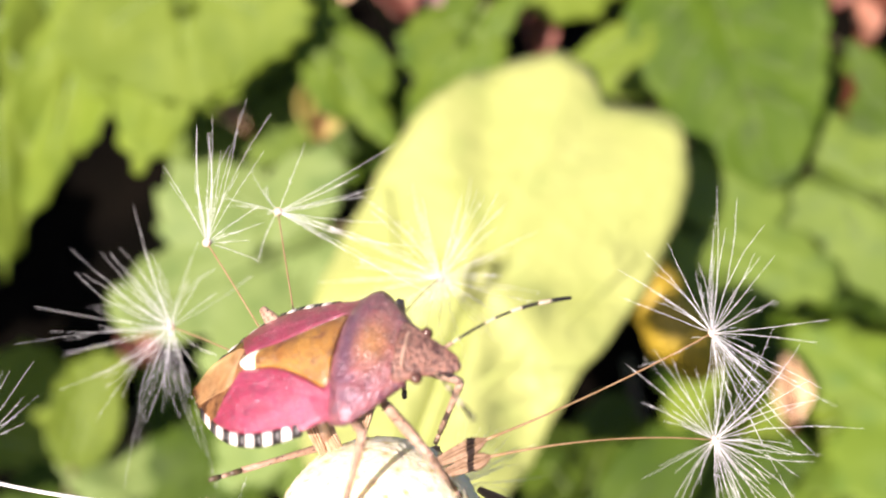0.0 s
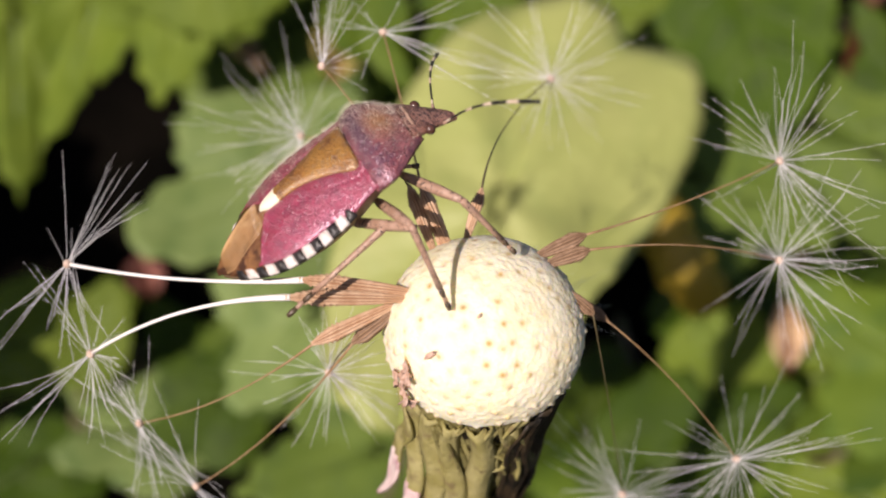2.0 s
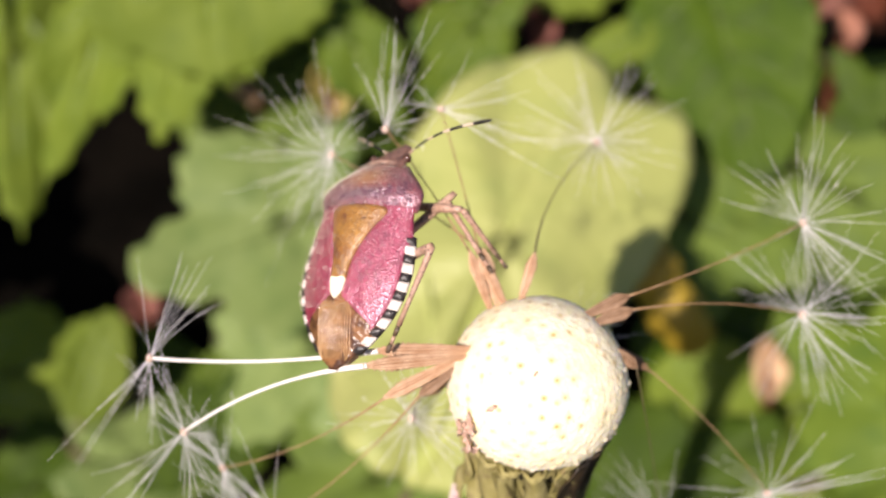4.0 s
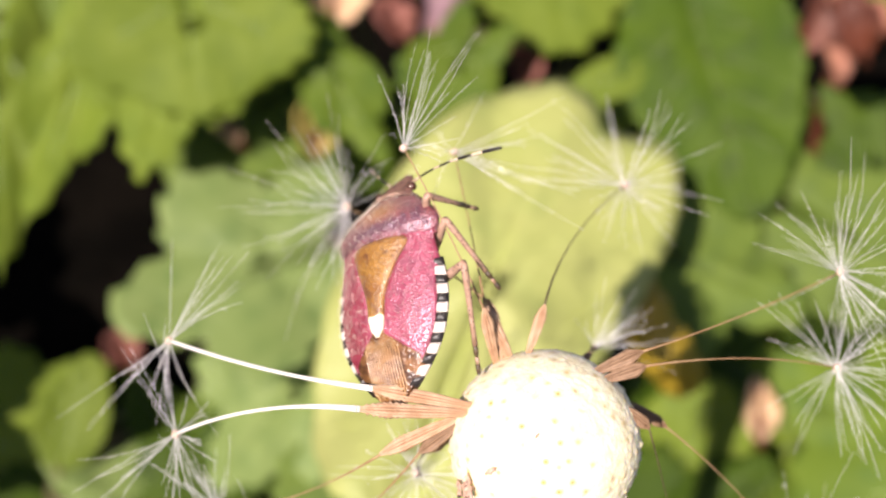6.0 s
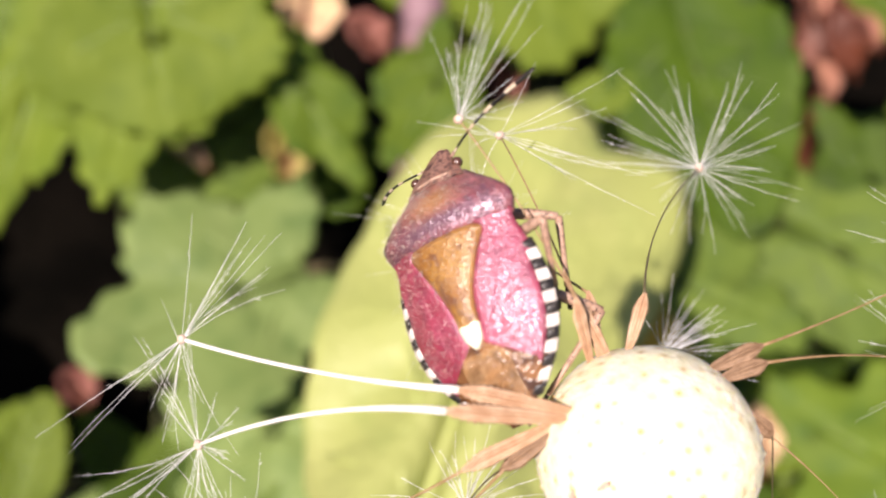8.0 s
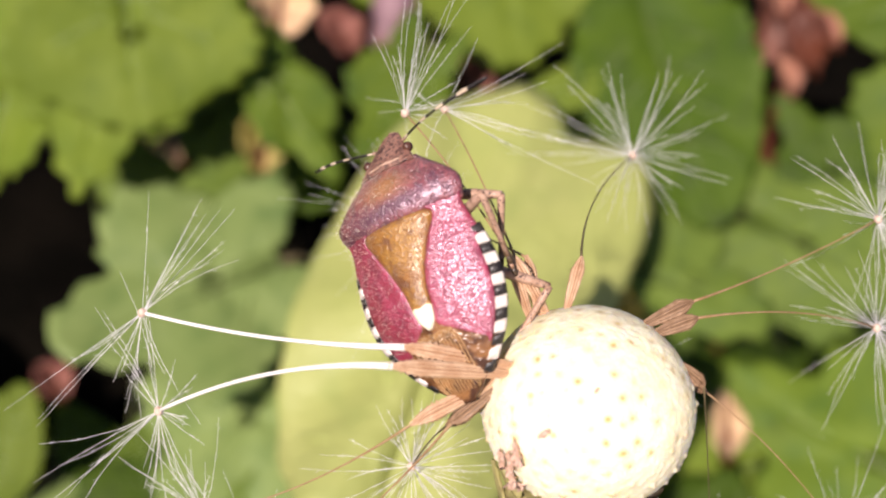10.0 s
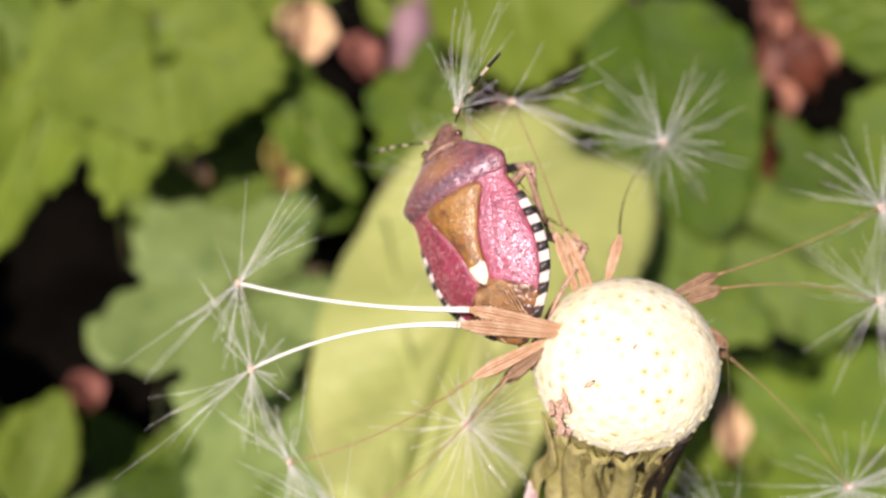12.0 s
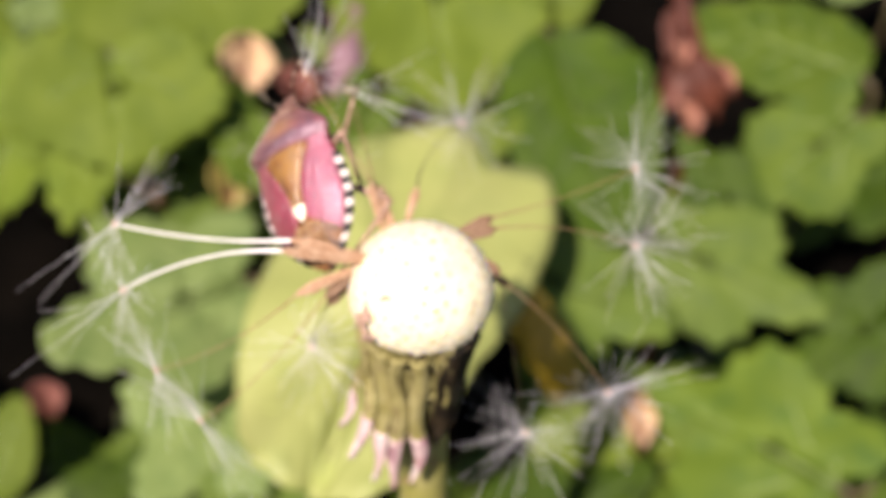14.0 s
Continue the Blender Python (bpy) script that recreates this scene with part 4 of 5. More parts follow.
def build_body():
    # belly
    verts = []
    nu, nv = 34, 24
    for i in range(nu):
        y = 3.75 - 9.0 * i / (nu - 1)
        w, e = max(0.15, half(y) * 0.78 - 0.05), lerp_table(EDGE, y) - 0.10
        depth = 1.55 * max(0.08, math.sin(math.pi * min(1, max(0, (3.95 - y) / 9.4))) ** 0.6)
        for j in range(nv):
            a = 2 * math.pi * j / nv
            x = w * math.cos(a)
            z = e + (0.12 if math.sin(a) > 0 else depth) * math.sin(a)
            verts.append((x * MM, y * MM, z * MM))
    faces = grid_faces(nu, nv, wrap=True) + [tuple(range(nv)), tuple(reversed([(nu - 1) * nv + j for j in range(nv)]))]
    part("belly", mesh_of("belly", verts, faces, "belly"), insect, "tan speckled underside")
    # front shield with its ochre middle
    shell("pronotum", "pronotum", 3.72, 1.40, lambda y: -half(y), half, 0.06, 0.22, 30, 33, "purple-brown punctured front shield", wob=0.045)
    for ob in insect.children:
        if ob.name.startswith("pronotum"):
            tint = ob.data.attributes.new("ochre", "FLOAT", "POINT")
            band = ob.data.attributes.new("dusk", "FLOAT", "POINT")
            for k, v in enumerate(ob.data.vertices):
                x, y = v.co.x / MM, v.co.y / MM
                wave = noise.noise(Vector((x * 1.6, y * 1.6, 4))) * 0.5
                tint.data[k].value = max(0.0, min(1.0, math.exp(-(x / 1.0) ** 2) * math.exp(-((y - 2.75) / 0.6) ** 2) + wave * 0.35))
                band.data[k].value = max(0.0, min(1.0, math.exp(-((y - 1.9) / 0.38) ** 2) * math.exp(-(x / 2.0) ** 4) + wave * 0.2))
    # triangle and its pale tip
    shell("scutellum", "scutellum", 1.42, -1.95, lambda y: -scut(y), scut, 0.10, 0.14, 30, 17, "ochre dark-dotted triangular shield", dome=0.10, wob=0.01)
    tip_half = lambda y: min(scut(y) + 0.01, 0.44 * math.sqrt(max(0.02, (-1.30 - y) / 0.55)))
    shell("scutellum_tip", "cream", -1.32, -2.62, lambda y: -tip_half(y), tip_half, 0.125, 0.15, 22, 11, "smooth cream-white tip", dome=0.05)
    # wings
    for s, nm in ((-1, "forewing"), (1, "forewing")):
        if s < 0:
            a, b = (lambda y: -wing_edge(y)), (lambda y: -inner(y))
        else:
            a, b = inner, wing_edge
        shell(nm, "wing", 1.60, -3.75, a, b, 0.055, 0.12, 40, 29, "pinkish-red finely dotted leathery forewing", wob=0.012, groove=0.018, crease=0.35 if s > 0 else 0.65)
    mem = shell("membrane", "membrane", -2.30, -5.35, lambda y: -min(half(y) * 0.93, 0.35 + (-2.3 - y) * 1.6), lambda y: min(half(y) * 0.93, 0.35 + (-2.3 - y) * 1.6), 0.035, 0.06, 24, 17,
                "glossy brown wing membrane")
    for k in range(-7, 8):
        pts = []
        for i in range(7):
            y = -2.75 - 2.2 * i / 6
            x = k * 0.125 * min(1.0, (0.5 + 0.8 * (-2.4 - y)))
            x = max(-half(y) * 0.85, min(half(y) * 0.85, x))
            pts.append((x * MM, y * MM, (back(x, y) + 0.05) * MM))
        vv, ff = tube(pts, 0.000019, 5)
        part("membrane_vein", mesh_of("membrane_vein", vv, ff, "membrane_vein"), mem)
    # banded rim of the abdomen
    n = 13
    for s in (-1, 1):
        for k in range(n):
            at = lambda q: 0.35 - 5.0 * (q + (-0.04 if q % 2 else 0.02) * (q > 0)) / n
            ya, yb = at(k), at(k + 1)
            if s < 0:
                a, b = (lambda y: -half(y) - 0.05), (lambda y: -half(y) + 0.33)
            else:
                a, b = (lambda y: half(y) - 0.33), (lambda y: half(y) + 0.05)
            shell("rim_band", "band_black" if k % 2 == 0 else "band_white", ya, yb, a, b, 0.08, 0.20, 5, 6)
    # head
    verts = []
    nu, nv = 22, 20
    for i in range(nu):
        s = i / (nu - 1)
        y = 3.45 + 1.68 * s
        w = lerp_table([(1.0, 0.14), (0.96, 0.30), (0.88, 0.42), (0.70, 0.58), (0.5, 0.76), (0.35, 0.93), (0.2, 1.10), (0.0, 1.24)], s)
        zc, h = 0.36 - 1.12 * s ** 1.2, 0.44 - 0.32 * s
        for j in range(nv):
            a = 2 * math.pi * j / nv
            g = 0.05 * math.exp(-((math.cos(a) * w - 0.0) / 0.12) ** 2) - 0.05 * math.exp(-((abs(math.cos(a) * w) - 0.2) / 0.06) ** 2)
            verts.append((w * math.cos(a) * MM, y * MM, (zc + (h * (0.75 if math.sin(a) > 0 else 1.2) + (g if math.sin(a) > 0 else 0)) * math.sin(a)) * MM))
    faces = grid_faces(nu, nv, wrap=True) + [tuple(range(nv)), tuple(reversed([(nu - 1) * nv + j for j in range(nv)]))]
    head = part("head", mesh_of("head", verts, faces, "head"), insect, "narrow brown wrinkled head")
    for s in (-1, 1):
        vv = []
        for i in range(9):
            th = math.pi * i / 8
            for k in range(12):
                a = 2 * math.pi * k / 12
                vv.append(((s * 0.93 + 0.20 * math.sin(th) * math.cos(a)) * MM, (4.10 + 0.20 * math.sin(th) * math.sin(a)) * MM, (0.0 + 0.21 * math.cos(th)) * MM))
        part("eye", mesh_of("eye", vv, grid_faces(9, 12, wrap=True), "eye"), head, "small dark round eye")
    # collar seam between head and shield
    pts = [(x * MM, (3.62 + 0.10 * (1 - (x / 1.15) ** 2)) * MM, (back(x, 3.7) + 0.10) * MM) for x in [-1.15 + 2.3 * k / 10 for k in range(11)]]
    vv, ff = tube(pts, 0.00007, 7)
    part("collar", mesh_of("collar", vv, ff, "leg"), insect, "pale collar seam behind the head")
    # fine standing hairs
    rnd = random.Random(77)
    vv, ff = [], []
    for i in range(4200):
        y = rnd.uniform(-3.0, 3.7)
        x = rnd.uniform(-1, 1) * half(y)
        p = Vector((x, y, back(x, y) + 0.1)) * MM
        e = Vector((rnd.uniform(-0.5, 0.5) + x * 0.25, rnd.uniform(-0.5, 0.5), 1)).normalized() * rnd.uniform(0.00007, 0.00017)
        w = e.orthogonal().normalized() * 0.0000055
        m = len(vv)
        vv += [p + w, p - w, p + e]
        ff.append((m, m + 1, m + 2))
    fuzz = part("fuzz", mesh_of("fuzz", vv, ff, "tuft"), insect, "fine pale upright hairs")
    fuzz["kind"] = "stuff"


build_body()


def bone(a, b, roll=(0, 0, 1)):
    """The pose at a whose y axis points to b."""
    a, b = Vector(a), Vector(b)
    y = (b - a).normalized()
    z = Vector(roll)
    z = (z - y * z.dot(y)).normalized()
    x = y.cross(z)
    m = Matrix((x, y, z)).transposed().to_4x4()
    m.translation = a
    return m


def limb(name, pieces, length, parent, material, label=""):
    """A rod along y from the origin. pieces: (share of length, radius in mm) pairs."""
    pts = [(0, s * length * MM, 0) for s, _ in pieces]
    vv, ff = tube(pts, [r * MM for _, r in pieces], 9)
    return part(name, mesh_of(name, vv, ff, material), parent, label)


def make_antenna():
    """Five joints, each dark with a pale foot, gently bowed."""
    joints = [(0.0, 0.4, 0.07, "leg"), (0.4, 1.7, 0.046, None), (1.7, 2.7, 0.05, None), (2.7, 3.8, 0.064, None), (3.8, 5.1, 0.074, None)]

    def bow(y):
        return (0.0, y * MM, 0.42 * MM * math.sin(math.pi * y / 5.1))

    root = None
    for a, b, r, mat in joints:
        pale = a + (b - a) * (0.38 if a > 1 else 0.2)
        spans = [(a, b, mat)] if mat else [(a, pale, "band_pale"), (pale, b, "band_black")]
        for y0, y1, m in spans:
            ys = [y0 + (y1 - y0) * k / 5 for k in range(6)]
            vv, ff = tube([bow(y) for y in ys], [r * MM * (0.72 + 0.28 * math.sin(math.pi * (0.15 + 0.7 * (y - a) / (b - a)))) for y in ys], 8)
            me = mesh_of("antenna" if root is None else "antenna_joint", vv, ff, m)
            if root is None:
                root = part("antenna", me, insect, "thin antenna banded black and cream")
            else:
                part("antenna_joint", me, root)
    return root


def make_leg(femur, shin):
    """Thigh and shin with a three-jointed foot, as two parts that bend at the knee."""
    thigh = limb("thigh", [(0, 0.13), (0.15, 0.19), (0.6, 0.21), (0.9, 0.16), (1.0, 0.13)], femur, insect, "leg", "tan dark-speckled thigh")
    shank = limb("shin", [(0, 0.13), (0.06, 0.15), (0.5, 0.105), (0.74, 0.12)], shin, insect, "leg", "slender tan shin with dark foot")
    y = 0.74
    for k, (step, r) in enumerate(((0.10, 0.11), (0.07, 0.09), (0.09, 0.11))):
        pts = [(0, (y + step * q) * shin * MM, 0) for q in (0, 0.5, 1)]
        vv, ff = tube(pts, [r * 0.8 * MM, r * MM, r * 0.75 * MM], 8)
        part("foot_joint", mesh_of("foot_joint", vv, ff, "leg" if k == 1 else "leg_dark"), shank)
        y += step
    return thigh, shank


ANTENNAE = {key: make_antenna() for key in ("left", "right")}
LEGS = {key: make_leg(*size) for key, size in {"l1": (2.6, 3.4), "r1": (2.6, 3.4), "l2": (2.8, 3.8), "r2": (2.8, 3.8), "l3": (3.4, 4.8), "r3": (3.4, 4.8)}.items()}
# ---- what moves ----
SWAY = [
    (0, pose(-0.00284, 0.00109, -0.00081, 1.09, 0.76, 0.22)),
    (0.5, pose(-0.00307, -0.00198, 0.00029, -0.70, 1.31, 0.79)),
    (1, pose(-0.00406, -0.00245, -0.00013, -0.72, 1.73, 0.85)),
    (1.5, pose(-0.00736, -0.00460, -0.00064, -2.01, 2.80, 4.30)),
    (2, pose(-0.00434, -0.00238, -0.00037, -0.79, 1.82, 2.06)),
    (2.5, pose(-0.00111, 0.00049, 0.00020, 0.03, 0.11, 0.85)),
    (3, pose(0.00188, 0.00019, 0.00033, -0.24, -1.20, 0.33)),
    (5.5, pose(0.00093, 0.00036, 0.00096, -0.54, -0.05, 1.28)),
    (6, pose(0.00745, 0.00258, 0.00058, 1.08, -3.18, -2.87)),
    (6.5, pose(0.00146, -0.00428, -0.00010, -1.99, -0.53, -0.49)),
    (7, pose(-0.00025, -0.00118, -0.00023, -0.88, 0.29, -0.06)),
    (7.5, pose(-0.00051, 0.00087, -0.00007, -0.03, 0.18, 0.08)),
    (8, pose(0.00145, 0.00121, 0.00039, -0.04, -0.61, -1.31)),
    (10.5, pose(0.00200, -0.00108, 0.00024, -0.32, -1.00, -0.18)),
    (11, pose(0.00335, -0.00393, 0.00112, -1.76, -1.09, -1.21)),
    (11.5, pose(0.00283, 0.00103, 0.00040, 0.57, -1.27, -1.10)),
    (12, pose(0.00311, 0.00035, 0.00029, 0.24, -1.21, -1.02)),
    (12.5, pose(0.00136, 0.00290, -0.00093, 1.76, -0.22, -0.98)),
    (13, pose(0.00018, 0.00292, 0.00016, 1.68, 0.32, -0.96)),
    (13.5, pose(-0.00027, 0.00246, 0.00014, 1.37, 0.53, -0.18)),
    (14, pose(-0.00157, 0.00504, -0.00046, 2.48, 0.65, -0.41)),
]
BENDS = {
    "m": [(0, -24, 0, 0), (3, -20, 0, 0), (5.5, -4, 0, 0), (6, 0, 0, 0), (7, 0, 0, 0), (7.5, -2, 0, 0), (8, 0, 0, 0), (10.5, -24, 0, 0), (14, -24, 0, 0)],
    "a": [(0, -11.8, 6.6, 8.1), (0.5, -10.4, 6.0, 8.1), (1, -1.9, 1.5, 5.2), (1.5, 0.7, 0.0, 1.9), (2, 0.2, 0.2, 2.1), (2.5, -3.1, 1.6, 2.6), (3, -1.2, 0.8, 2.3), (5.5, 0.7, -0.2, 0.4), (6, 0.0, 0.0, 0.1), (6.5, -0.1, -0.1, -0.6), (7, -0.2, 0.0, -0.3), (7.5, 0.5, -0.1, 0.5), (8, 0.5, -0.3, -0.5), (10.5, -2.6, 0.9, -0.4), (11, -0.5, 0.2, -0.1), (11.5, 0.2, -0.0, 0.2), (12, 0.1, -0.0, -0.1), (12.5, 0.7, -0.3, 0.2), (13, -0.8, 0.3, -0.2), (13.5, -2.6, 1.7, 4.1), (14, -1.7, 1.0, 2.6)],
    "d": [(0, -1.7, -4.0, 4.4), (1.5, -1.7, -4.0, 4.4), (2, -1.1, -2.1, 4.9), (2.5, -1.7, -2.3, 10.3), (3, -2.4, -3.3, 12.9), (5.5, -0.7, -1.4, 3.4), (6, -0.2, -0.8, -0.6), (6.5, 0.1, 0.2, 0.2), (7, 0.1, 0.6, 0.4), (7.5, 0.2, 0.6, 0.1), (8, 0.2, 0.6, 0.3), (10.5, -0.1, -0.2, 0.2), (11, -0.0, -0.1, 0.1), (11.5, -0.1, -0.3, -0.2), (12, -0.0, -0.0, 0.0), (12.5, -0.1, -0.5, -0.7), (13, -0.0, -0.2, -0.3), (13.5, -0.1, -0.5, -0.5), (14, -0.1, -0.3, -0.3)],
    "e": [(0, -1.5, -5.1, 3.3), (1.5, -1.5, -5.1, 3.3), (2, -1.4, -2.8, 4.1), (2.5, -2.9, -3.8, 8.8), (3, -3.7, -5.2, 10.7), (5.5, -1.1, -1.9, 3.4), (6.5, -0.0, 0.7, 0.3), (7, 0.1, -0.2, -0.3), (7.5, 0.1, -0.5, -0.6), (8, 0.0, -0.2, -0.1), (10.5, -0.0, -0.2, 0.1), (11, -0.1, 0.0, 0.4), (11.5, -0.0, 0.1, 0.2), (12, -0.1, 0.2, 0.3), (12.5, 0.0, 0.2, -0.0), (13, 0.0, 0.3, 0.1), (13.5, 0.1, 0.1, -0.2), (14, 0.1, 0.4, -0.1)],
    "f": [(0, 4, 6, 0), (1, 4, 6, 0), (2, 8, -4, 0), (3, 10, -12, 0), (5.5, 10, -12, 0), (7, 6, -8, 0), (8, 4, -6, 0), (10.5, 2, -2, 0), (11, 0, 0, 0), (11.5, 2, -4, 0), (12, 0, -2, 0), (12.5, -2, -1, 0), (13.5, -6, -6, 0), (14, -2, -9, 0)],
    "g": [(0, 0.7, 7.0, -1.9), (0.5, 0.7, 7.0, -1.9), (1, 1.4, 4.8, -2.7), (1.5, 2.5, -2.2, -3.6), (2, 0.0, -0.7, 0.0), (2.5, -0.6, -0.6, 1.0), (3, -0.9, -1.0, 1.4), (5.5, -0.1, 0.5, 0.1), (11.5, -0.2, 0.4, 0.3), (12, 0.1, -0.2, -0.1), (12.5, 0.1, -0.2, -0.1), (13, 0.0, -0.1, -0.1), (13.5, 0.2, -0.3, -0.2), (14, 0.2, -0.3, -0.2)],
    "k": [(0, 0.8, 0.4, 0.2), (0.5, 0.8, 0.5, -0.0), (1, 0.0, -0.1, 0.2), (1.5, -0.4, -0.3, -0.0), (2, -1.5, -0.6, -1.0), (2.5, 0.1, 0.0, 0.1), (3, -0.3, -0.1, -0.1), (5.5, 18.9, 11.2, 2.7), (6.5, 25.0, 14.5, 4.3), (7.5, 15.0, 8.8, 2.2), (8, 23.3, 10.0, 9.1), (10.5, 2.2, 2.3, -2.1), (11, 12.3, 5.5, 5.0), (12, 8.6, 4.2, 3.0), (12.5, 10.4, 6.1, 1.5), (14, 14.1, 9.0, 0.8)],
    "j": [(0, -1.0, -0.5, 1.5), (0.5, 1.3, 0.2, 1.0), (1, 2.0, 0.4, 1.2), (1.5, 1.9, 0.6, -0.2), (2, 3.0, 0.9, -0.1), (2.5, 1.7, 0.5, -0.1), (3, 0.7, 0.2, -0.3), (5.5, 3.2, 0.9, 0.1), (6.5, -2.4, -0.6, -0.8), (7.5, -2.0, -0.8, 1.2), (8, -1.6, -0.8, 2.5), (10.5, -0.5, -0.5, 2.2), (11, -0.7, -0.3, 0.4), (12, 1.7, 0.7, -0.9), (12.5, -0.5, -0.3, 0.7), (13, -1.8, -0.1, -2.7), (14, -1.8, -0.1, -2.7)],
    "b": [(0, 0.2, -0.3, 0.0), (0.5, 0.1, -0.1, 0.1), (1, -0.0, 0.1, -0.2), (1.5, 1.0, -1.7, -1.7), (2, -0.3, 0.6, 0.3), (2.5, -0.4, 0.8, 0.6), (3, -0.7, 1.3, 0.9), (5.5, -0.4, 0.7, 0.1), (6, 0.1, -0.2, -0.4), (6.5, 0.0, -0.0, 0.2), (7, -0.0, 0.1, 0.2), (7.5, 0.0, -0.0, 0.1), (10.5, 0.1, -0.1, 0.0), (12, -0.0, 0.0, -0.2), (12.5, 0.1, -0.1, -0.2), (13, 0.4, -0.8, -0.5), (13.5, 0.5, -0.9, -0.9), (14, 0.2, -0.3, -0.5)],
    "c": [(0, -0.1, 0.1, -0.0), (0.5, 0.1, -0.0, 0.2), (1, -0.0, -0.0, -0.1), (1.5, 0.3, -2.4, -1.5), (2, 0.1, -0.2, 0.0), (2.5, -0.1, 0.3, 0.1), (3, -0.2, 1.1, 0.5), (5.5, -0.1, 0.4, 0.1), (6, 0.1, -0.0, 0.1), (6.5, 0.2, 0.1, 0.7), (7, 0.1, -0.2, 0.1), (7.5, 0.0, -0.3, -0.1), (10.5, -0.2, 0.2, -0.4), (12, 0.0, -0.0, 0.0), (12.5, -0.0, 0.1, 0.0), (13, 0.0, -0.4, -0.3), (13.5, -0.1, -0.3, -0.4), (14, -0.2, 0.1, -0.3)],
    "q": [(0, -2.6, -1.8, 1.3), (0.5, -0.0, -0.1, -0.1), (1, -0.3, -0.8, -1.5), (1.5, -0.7, -2.3, -4.5), (2, 0.5, -2.9, -8.7), (2.5, 9.5, 8.5, 0.2), (3, 9.9, 8.4, -2.2), (5.5, 9.0, 7.4, -3.1), (6.5, 5.3, 2.9, -6.5), (7.5, 5.1, -2.2, -20.6), (8, -1.2, -11.1, -21.5), (10.5, -1.7, -10.4, -19.1), (11, 0.8, -8.3, -21.5), (12, 2.0, -6.7, -21.4), (13, -0.8, -13.0, -25.7), (14, -1.1, -9.7, -19.2)],
}
BUG = [
    (0, pose(-0.00300, 0.00198, 0.12539, 20.55, 0.33, -97.99)),
    (0.5, pose(-0.00236, 0.00253, 0.12634, 20.81, 7.29, -94.34)),
    (1, pose(-0.00311, 0.00183, 0.12615, 20.35, 4.25, -88.18)),
    (1.5, pose(-0.00645, 0.00184, 0.12531, 28.37, -10.70, -69.68)),
    (2, pose(-0.00617, 0.00120, 0.12578, 24.75, -12.04, -67.30)),
    (2.5, pose(-0.00751, 0.00332, 0.12558, 27.08, -17.50, -48.92)),
    (3, pose(-0.00763, 0.00408, 0.12548, 23.75, -24.03, -35.77)),
    (5.5, pose(-0.00645, 0.00463, 0.12628, 29.61, -29.62, -20.96)),
    (6, pose(-0.00561, 0.00541, 0.12467, 26.82, -37.48, -16.03)),
    (6.5, pose(-0.00597, 0.00452, 0.12365, 29.36, -41.20, -5.45)),
    (7, pose(-0.00599, 0.00502, 0.12406, 39.64, -36.42, -3.93)),
    (7.5, pose(-0.00634, 0.00478, 0.12461, 33.96, -33.93, -3.85)),
    (8, pose(-0.00609, 0.00551, 0.12473, 33.87, -39.29, -5.53)),
    (10.5, pose(-0.00646, 0.00359, 0.12438, 41.46, -39.11, -8.95)),
    (11, pose(-0.00536, 0.00411, 0.12520, 39.73, -40.21, -5.66)),
    (11.5, pose(-0.00633, 0.00386, 0.12448, 39.34, -42.87, -5.62)),
    (12, pose(-0.00579, 0.00391, 0.12439, 38.36, -43.43, -7.39)),
    (12.5, pose(-0.00540, 0.00297, 0.12318, 40.45, -43.78, -9.53)),
    (13, pose(-0.00538, 0.00311, 0.12428, 39.97, -43.80, -11.35)),
    (13.5, pose(-0.00527, 0.00330, 0.12439, 38.45, -41.19, -11.18)),
    (14, pose(-0.00645, 0.00363, 0.12397, 40.99, -39.56, -13.01)),
]
ANTENNA_ROWS = {
    "left": [(0, -3.71, 8.00, -2.38), (0.5, -4.49, 7.47, -1.67), (1, -3.47, 7.02, -3.75), (1.5, -4.05, 6.26, -3.66), (2, -5.28, 6.01, -1.41), (2.5, -4.67, 6.22, -2.83), (3, -4.28, 7.23, -2.55), (5.5, -5.24, 5.12, -2.21), (6, -4.05, 7.49, -2.61), (6.5, -5.27, 6.36, -0.30), (7, -5.51, 5.25, 0.24), (7.5, -5.57, 4.45, -1.00), (8, -4.59, 5.48, -3.32), (10.5, -4.91, 6.14, -2.42), (11, -3.57, 7.00, -3.67), (11.5, -5.02, 6.83, -1.01), (12, -4.77, 6.68, -2.22), (12.5, -3.30, 7.60, -2.90), (13, -3.10, 7.60, -3.00), (14, -3.30, 7.50, -2.80)],
    "right": [(0, 4.07, 7.49, 1.73), (0.5, 3.76, 7.60, 2.05), (1, 3.95, 7.87, 1.32), (1.5, 4.22, 8.04, -0.24), (2, 4.42, 7.61, 0.70), (2.5, 5.54, 5.22, -0.84), (3, 5.29, 6.29, -0.52), (5.5, 5.01, 3.43, 1.67), (6, 5.59, 4.41, -0.18), (6.5, 5.36, 3.31, 0.52), (7, 4.66, 5.47, 2.39), (7.5, 4.89, 5.11, 2.12), (8, 5.31, 5.23, 1.14), (10.5, 5.34, 4.48, 1.19), (11, 4.69, 5.63, 2.27), (11.5, 4.50, 4.33, 2.74), (12, 5.04, 5.22, 1.81), (12.5, 5.17, 5.45, 1.43), (13, 4.80, 3.99, 2.27), (13.5, 5.10, 4.91, 1.75), (14, 4.46, 4.66, 2.80)],
}
